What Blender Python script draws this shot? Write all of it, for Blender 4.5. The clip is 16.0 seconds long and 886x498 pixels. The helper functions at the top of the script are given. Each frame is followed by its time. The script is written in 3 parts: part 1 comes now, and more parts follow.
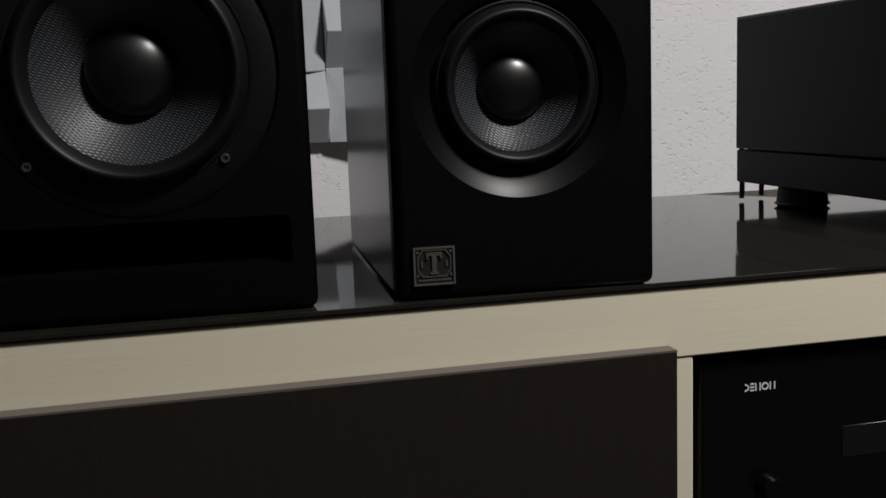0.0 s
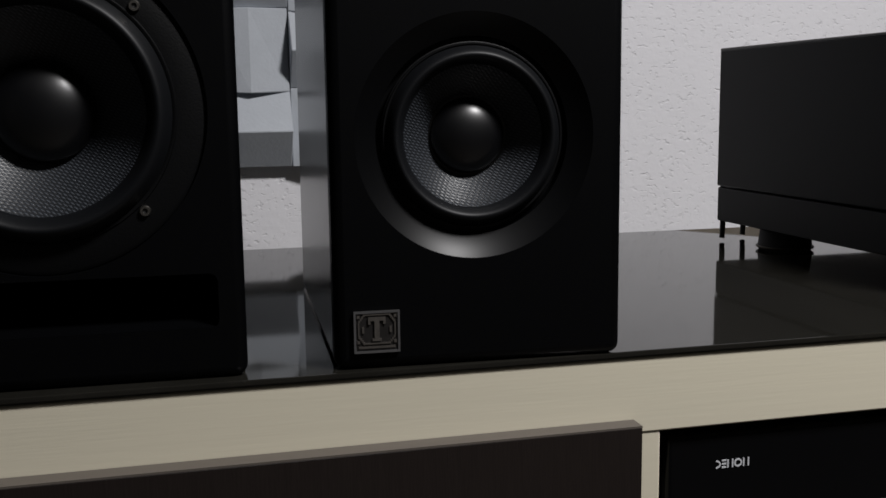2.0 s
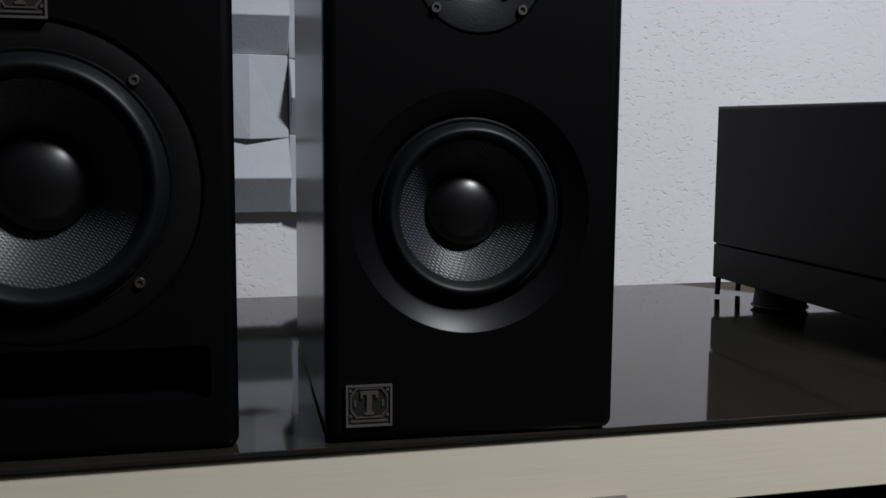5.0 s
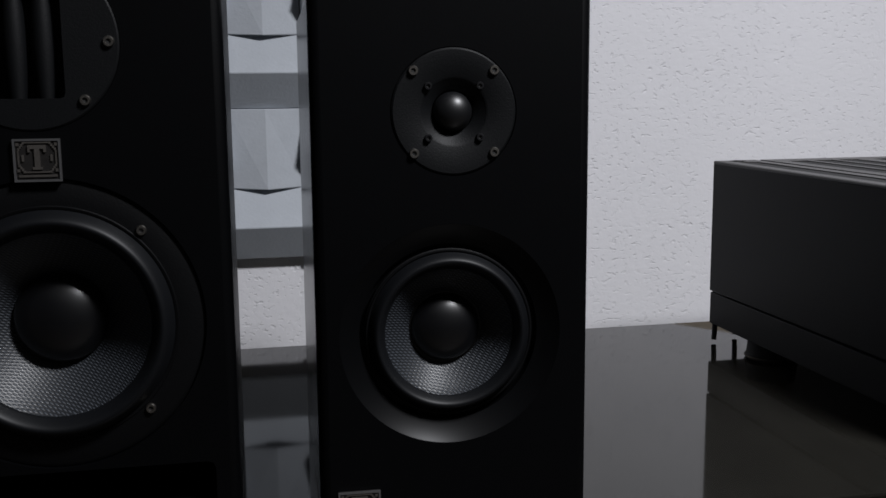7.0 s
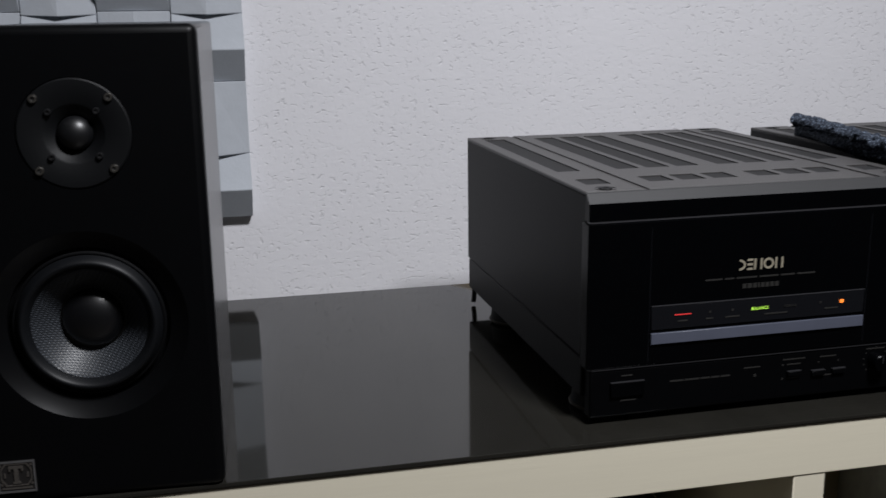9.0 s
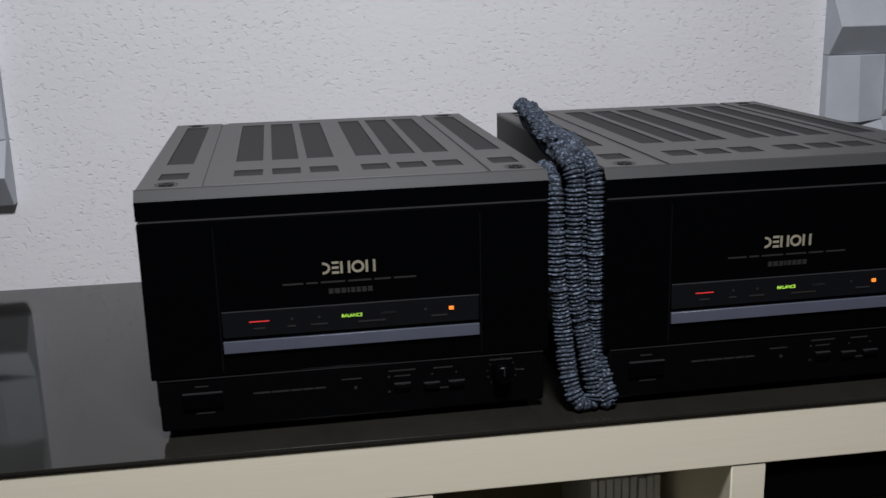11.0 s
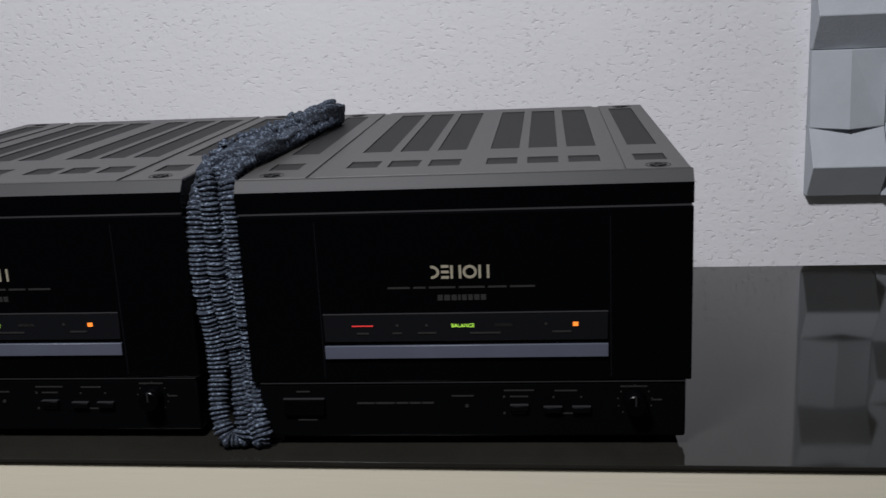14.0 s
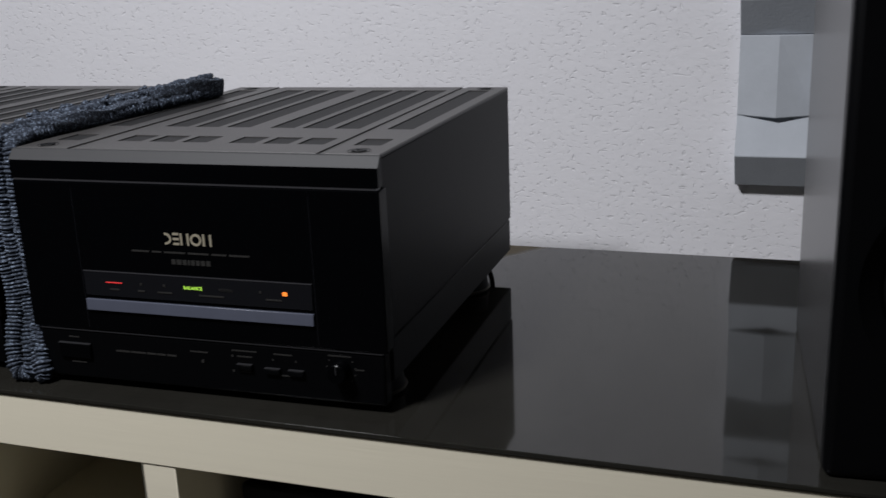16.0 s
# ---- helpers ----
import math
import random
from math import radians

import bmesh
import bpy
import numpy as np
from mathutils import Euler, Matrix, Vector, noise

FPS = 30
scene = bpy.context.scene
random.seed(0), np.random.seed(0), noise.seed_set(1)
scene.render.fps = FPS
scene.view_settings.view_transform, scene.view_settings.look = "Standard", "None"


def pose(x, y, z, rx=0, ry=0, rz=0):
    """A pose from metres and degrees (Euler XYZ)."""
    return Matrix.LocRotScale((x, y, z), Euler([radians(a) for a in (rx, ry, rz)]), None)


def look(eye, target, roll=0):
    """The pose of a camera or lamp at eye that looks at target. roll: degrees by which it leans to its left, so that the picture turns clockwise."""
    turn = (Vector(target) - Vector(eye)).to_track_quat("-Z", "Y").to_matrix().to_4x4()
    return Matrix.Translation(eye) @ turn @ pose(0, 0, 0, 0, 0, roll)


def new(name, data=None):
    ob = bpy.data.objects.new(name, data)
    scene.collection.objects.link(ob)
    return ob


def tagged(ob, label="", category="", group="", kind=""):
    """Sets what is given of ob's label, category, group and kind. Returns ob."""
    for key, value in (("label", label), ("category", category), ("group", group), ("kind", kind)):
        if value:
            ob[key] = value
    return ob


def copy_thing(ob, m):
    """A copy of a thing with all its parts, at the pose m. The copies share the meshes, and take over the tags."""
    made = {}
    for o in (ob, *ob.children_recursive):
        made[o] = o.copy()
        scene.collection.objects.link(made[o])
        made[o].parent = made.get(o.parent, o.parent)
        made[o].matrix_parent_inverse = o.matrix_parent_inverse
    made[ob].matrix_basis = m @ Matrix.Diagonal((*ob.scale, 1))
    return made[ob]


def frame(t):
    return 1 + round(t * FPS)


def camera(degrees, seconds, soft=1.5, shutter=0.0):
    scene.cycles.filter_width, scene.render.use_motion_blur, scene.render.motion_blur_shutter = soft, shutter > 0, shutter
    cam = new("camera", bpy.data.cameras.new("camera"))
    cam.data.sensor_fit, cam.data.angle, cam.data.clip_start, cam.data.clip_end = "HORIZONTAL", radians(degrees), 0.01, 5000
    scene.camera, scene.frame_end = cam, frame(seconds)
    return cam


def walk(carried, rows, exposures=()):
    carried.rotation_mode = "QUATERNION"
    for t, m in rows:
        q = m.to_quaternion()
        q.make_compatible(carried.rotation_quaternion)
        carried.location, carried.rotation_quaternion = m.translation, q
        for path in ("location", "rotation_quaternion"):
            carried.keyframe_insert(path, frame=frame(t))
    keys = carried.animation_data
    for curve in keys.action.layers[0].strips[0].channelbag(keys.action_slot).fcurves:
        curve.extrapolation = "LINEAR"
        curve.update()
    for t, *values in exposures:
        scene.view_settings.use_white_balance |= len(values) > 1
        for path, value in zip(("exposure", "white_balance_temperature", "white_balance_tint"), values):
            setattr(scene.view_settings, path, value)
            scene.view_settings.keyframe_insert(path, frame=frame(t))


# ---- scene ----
cam = camera(47.0, 16.0, shutter=0.25)
PATH = [
    (0, (0.014, -0.004, 0.969), (0.466, 1.923, 0.677), -2.1),
    (0.5, (0.032, 0.018, 0.99), (0.489, 1.939, 0.669), -1.8),
    (1, (0.041, 0.044, 0.988), (0.502, 1.96, 0.649), -0.9),
    (1.5, (0.049, 0.053, 0.989), (0.516, 1.975, 0.692), -0.7),
    (2, (0.067, 0.071, 1.005), (0.542, 1.988, 0.717), -0.7),
    (2.5, (0.073, 0.07, 1.003), (0.562, 1.992, 0.751), -1.0),
    (3, (0.076, 0.084, 1.0), (0.579, 2.004, 0.756), -0.4),
    (5.3, (0.068, 0.07, 1.067), (0.552, 1.996, 0.825), 0.5),
    (5.5, (0.067, 0.064, 1.104), (0.555, 1.981, 0.811), 0.7),
    (6, (0.077, 0.047, 1.138), (0.538, 1.971, 0.847), 0.6),
    (6.5, (0.086, 0.029, 1.165), (0.513, 1.961, 0.87), 0.2),
    (7, (0.104, 0.01, 1.185), (0.51, 1.943, 0.871), -0.5),
    (7.5, (0.145, -0.009, 1.19), (0.542, 1.922, 0.856), -0.9),
    (8, (0.228, -0.052, 1.210), (0.621, 1.873, 0.835), -1.4),
    (8.5, (0.338, -0.119, 1.230), (0.730, 1.796, 0.806), -1.2),
    (9, (0.414, -0.169, 1.274), (0.839, 1.731, 0.816), -0.7),
    (9.5, (0.516, -0.197, 1.295), (0.979, 1.697, 0.847), -1.5),
    (10, (0.662, -0.172, 1.27), (1.131, 1.725, 0.846), -1.9),
    (10.2, (0.727, -0.168, 1.266), (1.173, 1.729, 0.813), -1.9),
    (12.3, (1.306, -0.217, 1.275), (1.241, 1.713, 0.752), -0.2),
    (12.5, (1.346, -0.222, 1.276), (1.235, 1.703, 0.746), -0.4),
    (13, (1.431, -0.197, 1.256), (1.316, 1.733, 0.744), -1.2),
    (13.5, (1.53, -0.136, 1.244), (1.377, 1.796, 0.754), -1.9),
    (14, (1.631, -0.069, 1.242), (1.383, 1.854, 0.752), -2.7),
    (14.5, (1.719, -0.054, 1.251), (1.447, 1.859, 0.736), -2.4),
    (15, (1.829, -0.035, 1.235), (1.395, 1.848, 0.721), -2.2),
    (15.5, (1.982, -0.043, 1.238), (1.401, 1.795, 0.704), -2.0),
    (16, (2.127, -0.028, 1.257), (1.49, 1.787, 0.708), -2.3),
]
# the clip's white balance starts a little warm and settles cooler
BALANCE = [(0, 0.0, 6950, 10), (1.5, 0.0, 6800, 10), (3, 0.0, 6500, 10), (5.5, 0.0, 6360, 10), (8, 0.0, 6400, 10), (16, 0.0, 6400, 10)]
walk(cam, [(t, look(eye, target, roll)) for t, eye, target, roll in PATH], BALANCE)

# ---------------------------------------------------------------- light
world = bpy.data.worlds.new("world")
scene.world = world
world.use_nodes = True
world.node_tree.nodes["Background"].inputs[0].default_value = (0.55, 0.62, 0.75, 1)
world.node_tree.nodes["Background"].inputs[1].default_value = 0.02
LAMP = (1.12, -0.18, 2.72)
lamp_data = bpy.data.lights.new("ceiling_lamp_light", "AREA")
lamp_data.shape, lamp_data.size = "DISK", 0.42
lamp_data.energy, lamp_data.color = 87.0, (0.97, 0.97, 1.0)
lamp_ob = new("ceiling_lamp_light", lamp_data)
lamp_ob.matrix_world = Matrix.Translation((LAMP[0], LAMP[1], LAMP[2] - 0.045))
scene.view_settings.exposure = 0.0


# ---------------------------------------------------------------- materials
def mat(name, base, rough=0.5, metal=0.0, vary=0.0, scale=8.0, bump=0.0, bump_scale=60.0, stretch=(1, 1, 1),
        spec=0.5, coat=0.0, rough_vary=0.0, tint=None, sharp=0.0, mid=0.5):
    m = bpy.data.materials.new(name)
    m.use_nodes = True
    nt = m.node_tree
    n, l = nt.nodes, nt.links
    b = n["Principled BSDF"]
    b.inputs["Base Color"].default_value = (*base, 1)
    b.inputs["Roughness"].default_value = rough
    b.inputs["Metallic"].default_value = metal
    b.inputs["Specular IOR Level"].default_value = spec
    b.inputs["Coat Weight"].default_value = coat
    tc = n.new("ShaderNodeTexCoord")
    mp = n.new("ShaderNodeMapping")
    mp.inputs["Scale"].default_value = stretch
    l.new(tc.outputs["Object"], mp.inputs["Vector"])
    if vary or rough_vary:
        coarse = n.new("ShaderNodeTexNoise")
        coarse.inputs["Scale"].default_value = scale
        coarse.inputs["Detail"].default_value = 6
        coarse.inputs["Roughness"].default_value = 0.65
        l.new(mp.outputs[0], coarse.inputs["Vector"])
        if vary:
            mix = n.new("ShaderNodeMix")
            mix.data_type = "RGBA"
            lo = tuple(max(0, c * (1 - vary)) for c in base)
            hi = tint or tuple(min(1, c * (1 + vary)) for c in base)
            mix.inputs[6].default_value, mix.inputs[7].default_value = (*lo, 1), (*hi, 1)
            if sharp:
                steep = n.new("ShaderNodeMapRange")
                steep.inputs[1].default_value, steep.inputs[2].default_value = mid - sharp, mid + sharp
                l.new(coarse.outputs["Fac"], steep.inputs[0])
                l.new(steep.outputs[0], mix.inputs[0])
            else:
                l.new(coarse.outputs["Fac"], mix.inputs[0])
            l.new(mix.outputs[2], b.inputs["Base Color"])
        if rough_vary:
            mr = n.new("ShaderNodeMapRange")
            mr.inputs[3].default_value, mr.inputs[4].default_value = rough - rough_vary, rough + rough_vary
            l.new(coarse.outputs["Fac"], mr.inputs[0])
            l.new(mr.outputs[0], b.inputs["Roughness"])
    if bump:
        fine = n.new("ShaderNodeTexNoise")
        fine.inputs["Scale"].default_value = bump_scale
        fine.inputs["Detail"].default_value = 5
        l.new(mp.outputs[0], fine.inputs["Vector"])
        bp = n.new("ShaderNodeBump")
        bp.inputs["Strength"].default_value = bump
        bp.inputs["Distance"].default_value = 0.002
        l.new(fine.outputs["Fac"], bp.inputs["Height"])
        l.new(bp.outputs[0], b.inputs["Normal"])
    return m


def glow(name, colour, strength):
    m = bpy.data.materials.new(name)
    m.use_nodes = True
    b = m.node_tree.nodes["Principled BSDF"]
    b.inputs["Base Color"].default_value = (*[c * 0.3 for c in colour], 1)
    b.inputs["Emission Color"].default_value = (*colour, 1)
    b.inputs["Emission Strength"].default_value = strength
    return m


def plaster_material():
    """Off-white plaster with short horizontal pits and soft trowel swells."""
    m = mat("wall_plaster", (0.705, 0.70, 0.725), 0.85, vary=0.05, scale=3.0)
    nt = m.node_tree
    n, l = nt.nodes, nt.links
    b = n["Principled BSDF"]
    tc = n.new("ShaderNodeTexCoord")
    mp = n.new("ShaderNodeMapping")
    mp.inputs["Scale"].default_value = (0.62, 1.0, 1.0)
    l.new(tc.outputs["Object"], mp.inputs["Vector"])
    pits = n.new("ShaderNodeTexNoise")
    pits.inputs["Scale"].default_value, pits.inputs["Detail"].default_value = 150.0, 5.0
    l.new(mp.outputs[0], pits.inputs["Vector"])
    ramp = n.new("ShaderNodeValToRGB")
    ramp.color_ramp.elements[0].position, ramp.color_ramp.elements[1].position = 0.27, 0.42
    l.new(pits.outputs["Fac"], ramp.inputs[0])
    swell = n.new("ShaderNodeTexNoise")
    swell.inputs["Scale"].default_value, swell.inputs["Detail"].default_value = 85.0, 8.0
    l.new(tc.outputs["Object"], swell.inputs["Vector"])
    add = n.new("ShaderNodeMath")
    add.operation = "MULTIPLY_ADD"
    add.inputs[1].default_value = 0.55
    l.new(swell.outputs["Fac"], add.inputs[0])
    calm = n.new("ShaderNodeTexNoise")
    calm.inputs["Scale"].default_value, calm.inputs["Detail"].default_value = 11.0, 4.0
    l.new(tc.outputs["Object"], calm.inputs["Vector"])
    fade = n.new("ShaderNodeMapRange")
    fade.inputs[1].default_value, fade.inputs[2].default_value = 0.44, 0.66
    l.new(calm.outputs["Fac"], fade.inputs[0])
    full = n.new("ShaderNodeMath")
    full.operation = "MAXIMUM"
    l.new(ramp.outputs[0], full.inputs[0])
    l.new(fade.outputs[0], full.inputs[1])
    l.new(full.outputs[0], add.inputs[2])
    bp = n.new("ShaderNodeBump")
    bp.inputs["Strength"].default_value, bp.inputs["Distance"].default_value = 0.55, 0.0024
    l.new(add.outputs[0], bp.inputs["Height"])
    l.new(bp.outputs[0], b.inputs["Normal"])
    return m


def weave_material():
    """Glossy woven fibre of the cones: two crossed sets of fine threads."""
    m = mat("cone_weave", (0.035, 0.038, 0.042), 0.42, spec=0.45)
    nt = m.node_tree
    n, l = nt.nodes, nt.links
    b = n["Principled BSDF"]
    tc = n.new("ShaderNodeTexCoord")
    waves = []
    for turn in (0.5, -0.5):
        mp = n.new("ShaderNodeMapping")
        mp.inputs["Rotation"].default_value = (0, turn + 0.25, 0)
        l.new(tc.outputs["Object"], mp.inputs["Vector"])
        w = n.new("ShaderNodeTexWave")
        w.inputs["Scale"].default_value = 140.0
        w.bands_direction = "X" if turn > 0 else "Z"
        w.inputs["Distortion"].default_value = 0.0
        l.new(mp.outputs[0], w.inputs["Vector"])
        waves.append(w)
    mul = n.new("ShaderNodeMath")
    mul.operation = "MULTIPLY"
    l.new(waves[0].outputs["Fac"], mul.inputs[0])
    l.new(waves[1].outputs["Fac"], mul.inputs[1])
    mix = n.new("ShaderNodeMix")
    mix.data_type = "RGBA"
    mix.inputs[6].default_value, mix.inputs[7].default_value = (0.006, 0.007, 0.0085, 1), (0.050, 0.056, 0.066, 1)
    l.new(mul.outputs[0], mix.inputs[0])
    l.new(mix.outputs[2], b.inputs["Base Color"])
    bp = n.new("ShaderNodeBump")
    bp.inputs["Strength"].default_value, bp.inputs["Distance"].default_value = 0.5, 0.0008
    l.new(mul.outputs[0], bp.inputs["Height"])
    l.new(bp.outputs[0], b.inputs["Normal"])
    return m


def mesh_material():
    """Fine perforated steel behind the vents."""
    m = mat("vent_mesh", (0.012, 0.012, 0.013), 0.6, spec=0.2)
    nt = m.node_tree
    n, l = nt.nodes, nt.links
    tc = n.new("ShaderNodeTexCoord")
    vor = n.new("ShaderNodeTexVoronoi")
    vor.inputs["Scale"].default_value, vor.inputs["Randomness"].default_value = 420.0, 0.0
    l.new(tc.outputs["Object"], vor.inputs["Vector"])
    mix = n.new("ShaderNodeMix")
    mix.data_type = "RGBA"
    mix.inputs[6].default_value, mix.inputs[7].default_value = (0.002, 0.002, 0.002, 1), (0.022, 0.022, 0.023, 1)
    l.new(vor.outputs["Distance"], mix.inputs[0])
    l.new(mix.outputs[2], n["Principled BSDF"].inputs["Base Color"])
    return m


M_WALL = plaster_material()
M_CEIL = mat("ceiling_paint", (0.75, 0.74, 0.72), 0.9, vary=0.04, scale=2)
M_ROOM = mat("room_taupe", (0.045, 0.043, 0.041), 0.9, vary=0.1, scale=2)
M_FLOOR = mat("floor_tile", (0.055, 0.049, 0.043), 0.4, vary=0.2, scale=4)
M_GLASS = mat("smoked_glass", (0.0120, 0.0114, 0.0096), 0.055, vary=0.45, scale=13, stretch=(1.0, 0.5, 1.0), spec=0.43, rough_vary=0.035)
def beige_wedge_glass(m):
    """A beige wedge, rougher and less shiny, along the rear edge, behind and beside the amplifiers."""
    nt = m.node_tree
    n, l = nt.nodes, nt.links
    b = n["Principled BSDF"]
    xyz = n.new("ShaderNodeSeparateXYZ")
    l.new(n.new("ShaderNodeTexCoord").outputs["Object"], xyz.inputs[0])

    def op(kind, a, c, clamp=False):
        node = n.new("ShaderNodeMath")
        node.operation, node.use_clamp = kind, clamp
        for k, v in enumerate((a, c)):
            if isinstance(v, (int, float)):
                node.inputs[k].default_value = v
            else:
                l.new(v, node.inputs[k])
        return node.outputs[0]

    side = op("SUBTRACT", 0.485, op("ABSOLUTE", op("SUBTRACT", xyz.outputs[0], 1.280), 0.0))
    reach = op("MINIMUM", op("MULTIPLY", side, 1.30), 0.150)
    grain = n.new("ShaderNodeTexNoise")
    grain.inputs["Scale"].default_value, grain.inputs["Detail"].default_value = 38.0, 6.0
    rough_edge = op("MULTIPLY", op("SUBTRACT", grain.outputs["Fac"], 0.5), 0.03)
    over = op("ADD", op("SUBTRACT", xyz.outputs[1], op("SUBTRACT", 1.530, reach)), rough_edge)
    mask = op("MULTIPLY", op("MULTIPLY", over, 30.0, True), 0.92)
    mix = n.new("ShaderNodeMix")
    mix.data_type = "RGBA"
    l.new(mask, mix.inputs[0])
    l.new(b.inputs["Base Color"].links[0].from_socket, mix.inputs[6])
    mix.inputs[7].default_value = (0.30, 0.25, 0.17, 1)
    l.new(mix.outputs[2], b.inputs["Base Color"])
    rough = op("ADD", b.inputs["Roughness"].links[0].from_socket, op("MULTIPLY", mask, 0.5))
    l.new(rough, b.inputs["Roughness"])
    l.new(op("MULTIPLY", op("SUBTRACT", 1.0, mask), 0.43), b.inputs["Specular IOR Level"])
    return m


M_GLASS = beige_wedge_glass(M_GLASS)
M_GLASS_EDGE = mat("glass_edge", (0.012, 0.014, 0.014), 0.12, vary=0.2, scale=30)
M_BEIGE = mat("pale_laminate", (0.565, 0.525, 0.415), 0.48, vary=0.045, scale=9, stretch=(0.5, 6, 14), bump=0.05, bump_scale=40)
M_DARKWOOD = mat("dark_laminate", (0.0115, 0.0083, 0.0072), 0.5, vary=0.25, scale=22, stretch=(8, 3, 0.7), bump=0.15, bump_scale=60, spec=0.22)
M_DARKEDGE = mat("dark_laminate_edge", (0.085, 0.073, 0.062), 0.5, vary=0.15, scale=20, stretch=(0.5, 5, 5))
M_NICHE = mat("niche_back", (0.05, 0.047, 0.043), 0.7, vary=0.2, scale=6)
M_PANEL = mat("panel_cement", (0.41, 0.435, 0.47), 0.8, vary=0.14, scale=16, bump=0.20, bump_scale=190)
M_BLACK = mat("black_satin_lacquer", (0.0010, 0.0011, 0.0014), 0.42, vary=0.2, scale=60, bump=0.04, bump_scale=500, spec=0.12)
M_GREYSIDE = mat("black_gloss_side", (0.005, 0.005, 0.005), 0.22, vary=0.10, scale=6, stretch=(1, 1, 0.4), bump=0.02, bump_scale=300, spec=0.37)
M_LARGESIDE = mat("black_satin_side", (0.0012, 0.0012, 0.0014), 0.40, vary=0.10, scale=6, bump=0.02, bump_scale=300, spec=0.06)
M_FRAME = mat("driver_frame", (0.0016, 0.0017, 0.0020), 0.5, vary=0.2, scale=80, bump=0.1, bump_scale=700, spec=0.15)
M_TWPLATE = mat("tweeter_plate", (0.0019, 0.0022, 0.0027), 0.55, vary=0.15, scale=90, bump=0.12, bump_scale=900, spec=0.18)
M_RUBBER = mat("surround_rubber", (0.0036, 0.0040, 0.0048), 0.46, vary=0.15, scale=60, spec=0.17)
M_CAP = mat("dust_cap", (0.0016, 0.0017, 0.0022), 0.32, vary=0.1, scale=60, spec=0.60)
M_CAPRING = mat("cap_glue_ring", (0.012, 0.0125, 0.014), 0.30, vary=0.1, scale=60, spec=0.5)
M_DOME = mat("silk_dome", (0.0028, 0.0030, 0.0036), 0.40, vary=0.1, scale=80, spec=0.5)
M_WEAVE = weave_material()
M_RECESS = mat("recess_lacquer", (0.0015, 0.0016, 0.0019), 0.36, vary=0.15, scale=60, spec=0.15)
M_SCREW = mat("screw_steel", (0.36, 0.34, 0.31), 0.32, metal=1.0, vary=0.2, scale=200)
M_DARKSCREW = mat("screw_black", (0.012, 0.012, 0.013), 0.35, metal=0.4, vary=0.2, scale=200)
M_SCREWHOLE = mat("screw_socket", (0.01, 0.01, 0.01), 0.6)
M_BADGE = mat("badge_dark", (0.03, 0.028, 0.027), 0.4, metal=0.6, vary=0.3, scale=150)
M_BADGEMETAL = mat("badge_pewter", (0.26, 0.24, 0.22), 0.35, metal=0.9, vary=0.3, scale=200)
M_CHROME = mat("badge_rim", (0.38, 0.38, 0.39), 0.28, metal=0.9, vary=0.15, scale=120)
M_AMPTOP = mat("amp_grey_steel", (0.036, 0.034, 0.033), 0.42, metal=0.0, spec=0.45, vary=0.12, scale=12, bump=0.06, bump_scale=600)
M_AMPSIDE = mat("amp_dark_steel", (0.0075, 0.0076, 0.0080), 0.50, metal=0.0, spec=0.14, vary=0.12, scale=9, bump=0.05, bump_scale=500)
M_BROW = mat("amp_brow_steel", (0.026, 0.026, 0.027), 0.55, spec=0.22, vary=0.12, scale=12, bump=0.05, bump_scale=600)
M_FASCIA = mat("amp_black_fascia", (0.0007, 0.0008, 0.0011), 0.26, vary=0.15, scale=30, stretch=(0.3, 1, 6), spec=0.08)
M_FASCIA2 = mat("amp_black_lower", (0.0009, 0.001, 0.0013), 0.42, vary=0.15, scale=30, spec=0.08)
M_DISPLAY = mat("display_window", (0.0045, 0.0048, 0.006), 0.22, spec=0.3)
M_BAR = mat("display_bar", (0.068, 0.074, 0.100), 0.38, metal=0.1, vary=0.3, scale=9)
M_LINE = mat("seam_line", (0.11, 0.11, 0.12), 0.35, metal=0.8)
M_GOLD = mat("gold_print", (0.40, 0.36, 0.27), 0.4, metal=0.5, vary=0.15, scale=300)
M_RING = mat("foot_ring_metal", (0.060, 0.050, 0.034), 0.45, metal=0.5, vary=0.2, scale=90)
M_SILVERPRINT = mat("silver_print", (0.45, 0.46, 0.48), 0.5, vary=0.15, scale=300)
M_PRINT = mat("dim_print", (0.0090, 0.0084, 0.0074), 0.6, vary=0.3, scale=150)
M_EDGE = mat("button_edge_line", (0.022, 0.022, 0.024), 0.4, metal=0.3)
M_VENT = mesh_material()
M_FOOT = mat("rubber_foot", (0.01, 0.01, 0.01), 0.7)
M_YARN = mat("scarf_yarn", (0.0170, 0.0265, 0.047), 0.9, vary=0.45, scale=330, tint=(0.26, 0.32, 0.42), bump=1.0, bump_scale=650, sharp=0.12, mid=0.63)
M_DEVICE = mat("receiver_black", (0.0014, 0.0015, 0.0019), 0.3, vary=0.1, scale=20, spec=0.2)
M_CASE = mat("disc_case", (0.35, 0.36, 0.36), 0.25, vary=0.3, scale=40)
M_RED = glow("led_red", (1.0, 0.05, 0.05), 0.45)
M_GREEN = glow("led_green", (0.55, 1.0, 0.10), 0.75)
M_ORANGE = glow("led_orange", (1.0, 0.23, 0.03), 1.3)


# ---------------------------------------------------------------- mesh helpers
def finish(bm, smooth=False):
    bmesh.ops.recalc_face_normals(bm, faces=bm.faces)
    if smooth:
        for f in bm.faces:
            f.smooth = True
        for e in bm.edges:
            if len(e.link_faces) == 2 and e.calc_face_angle(0) > 0.6:
                e.smooth = False
    return bm


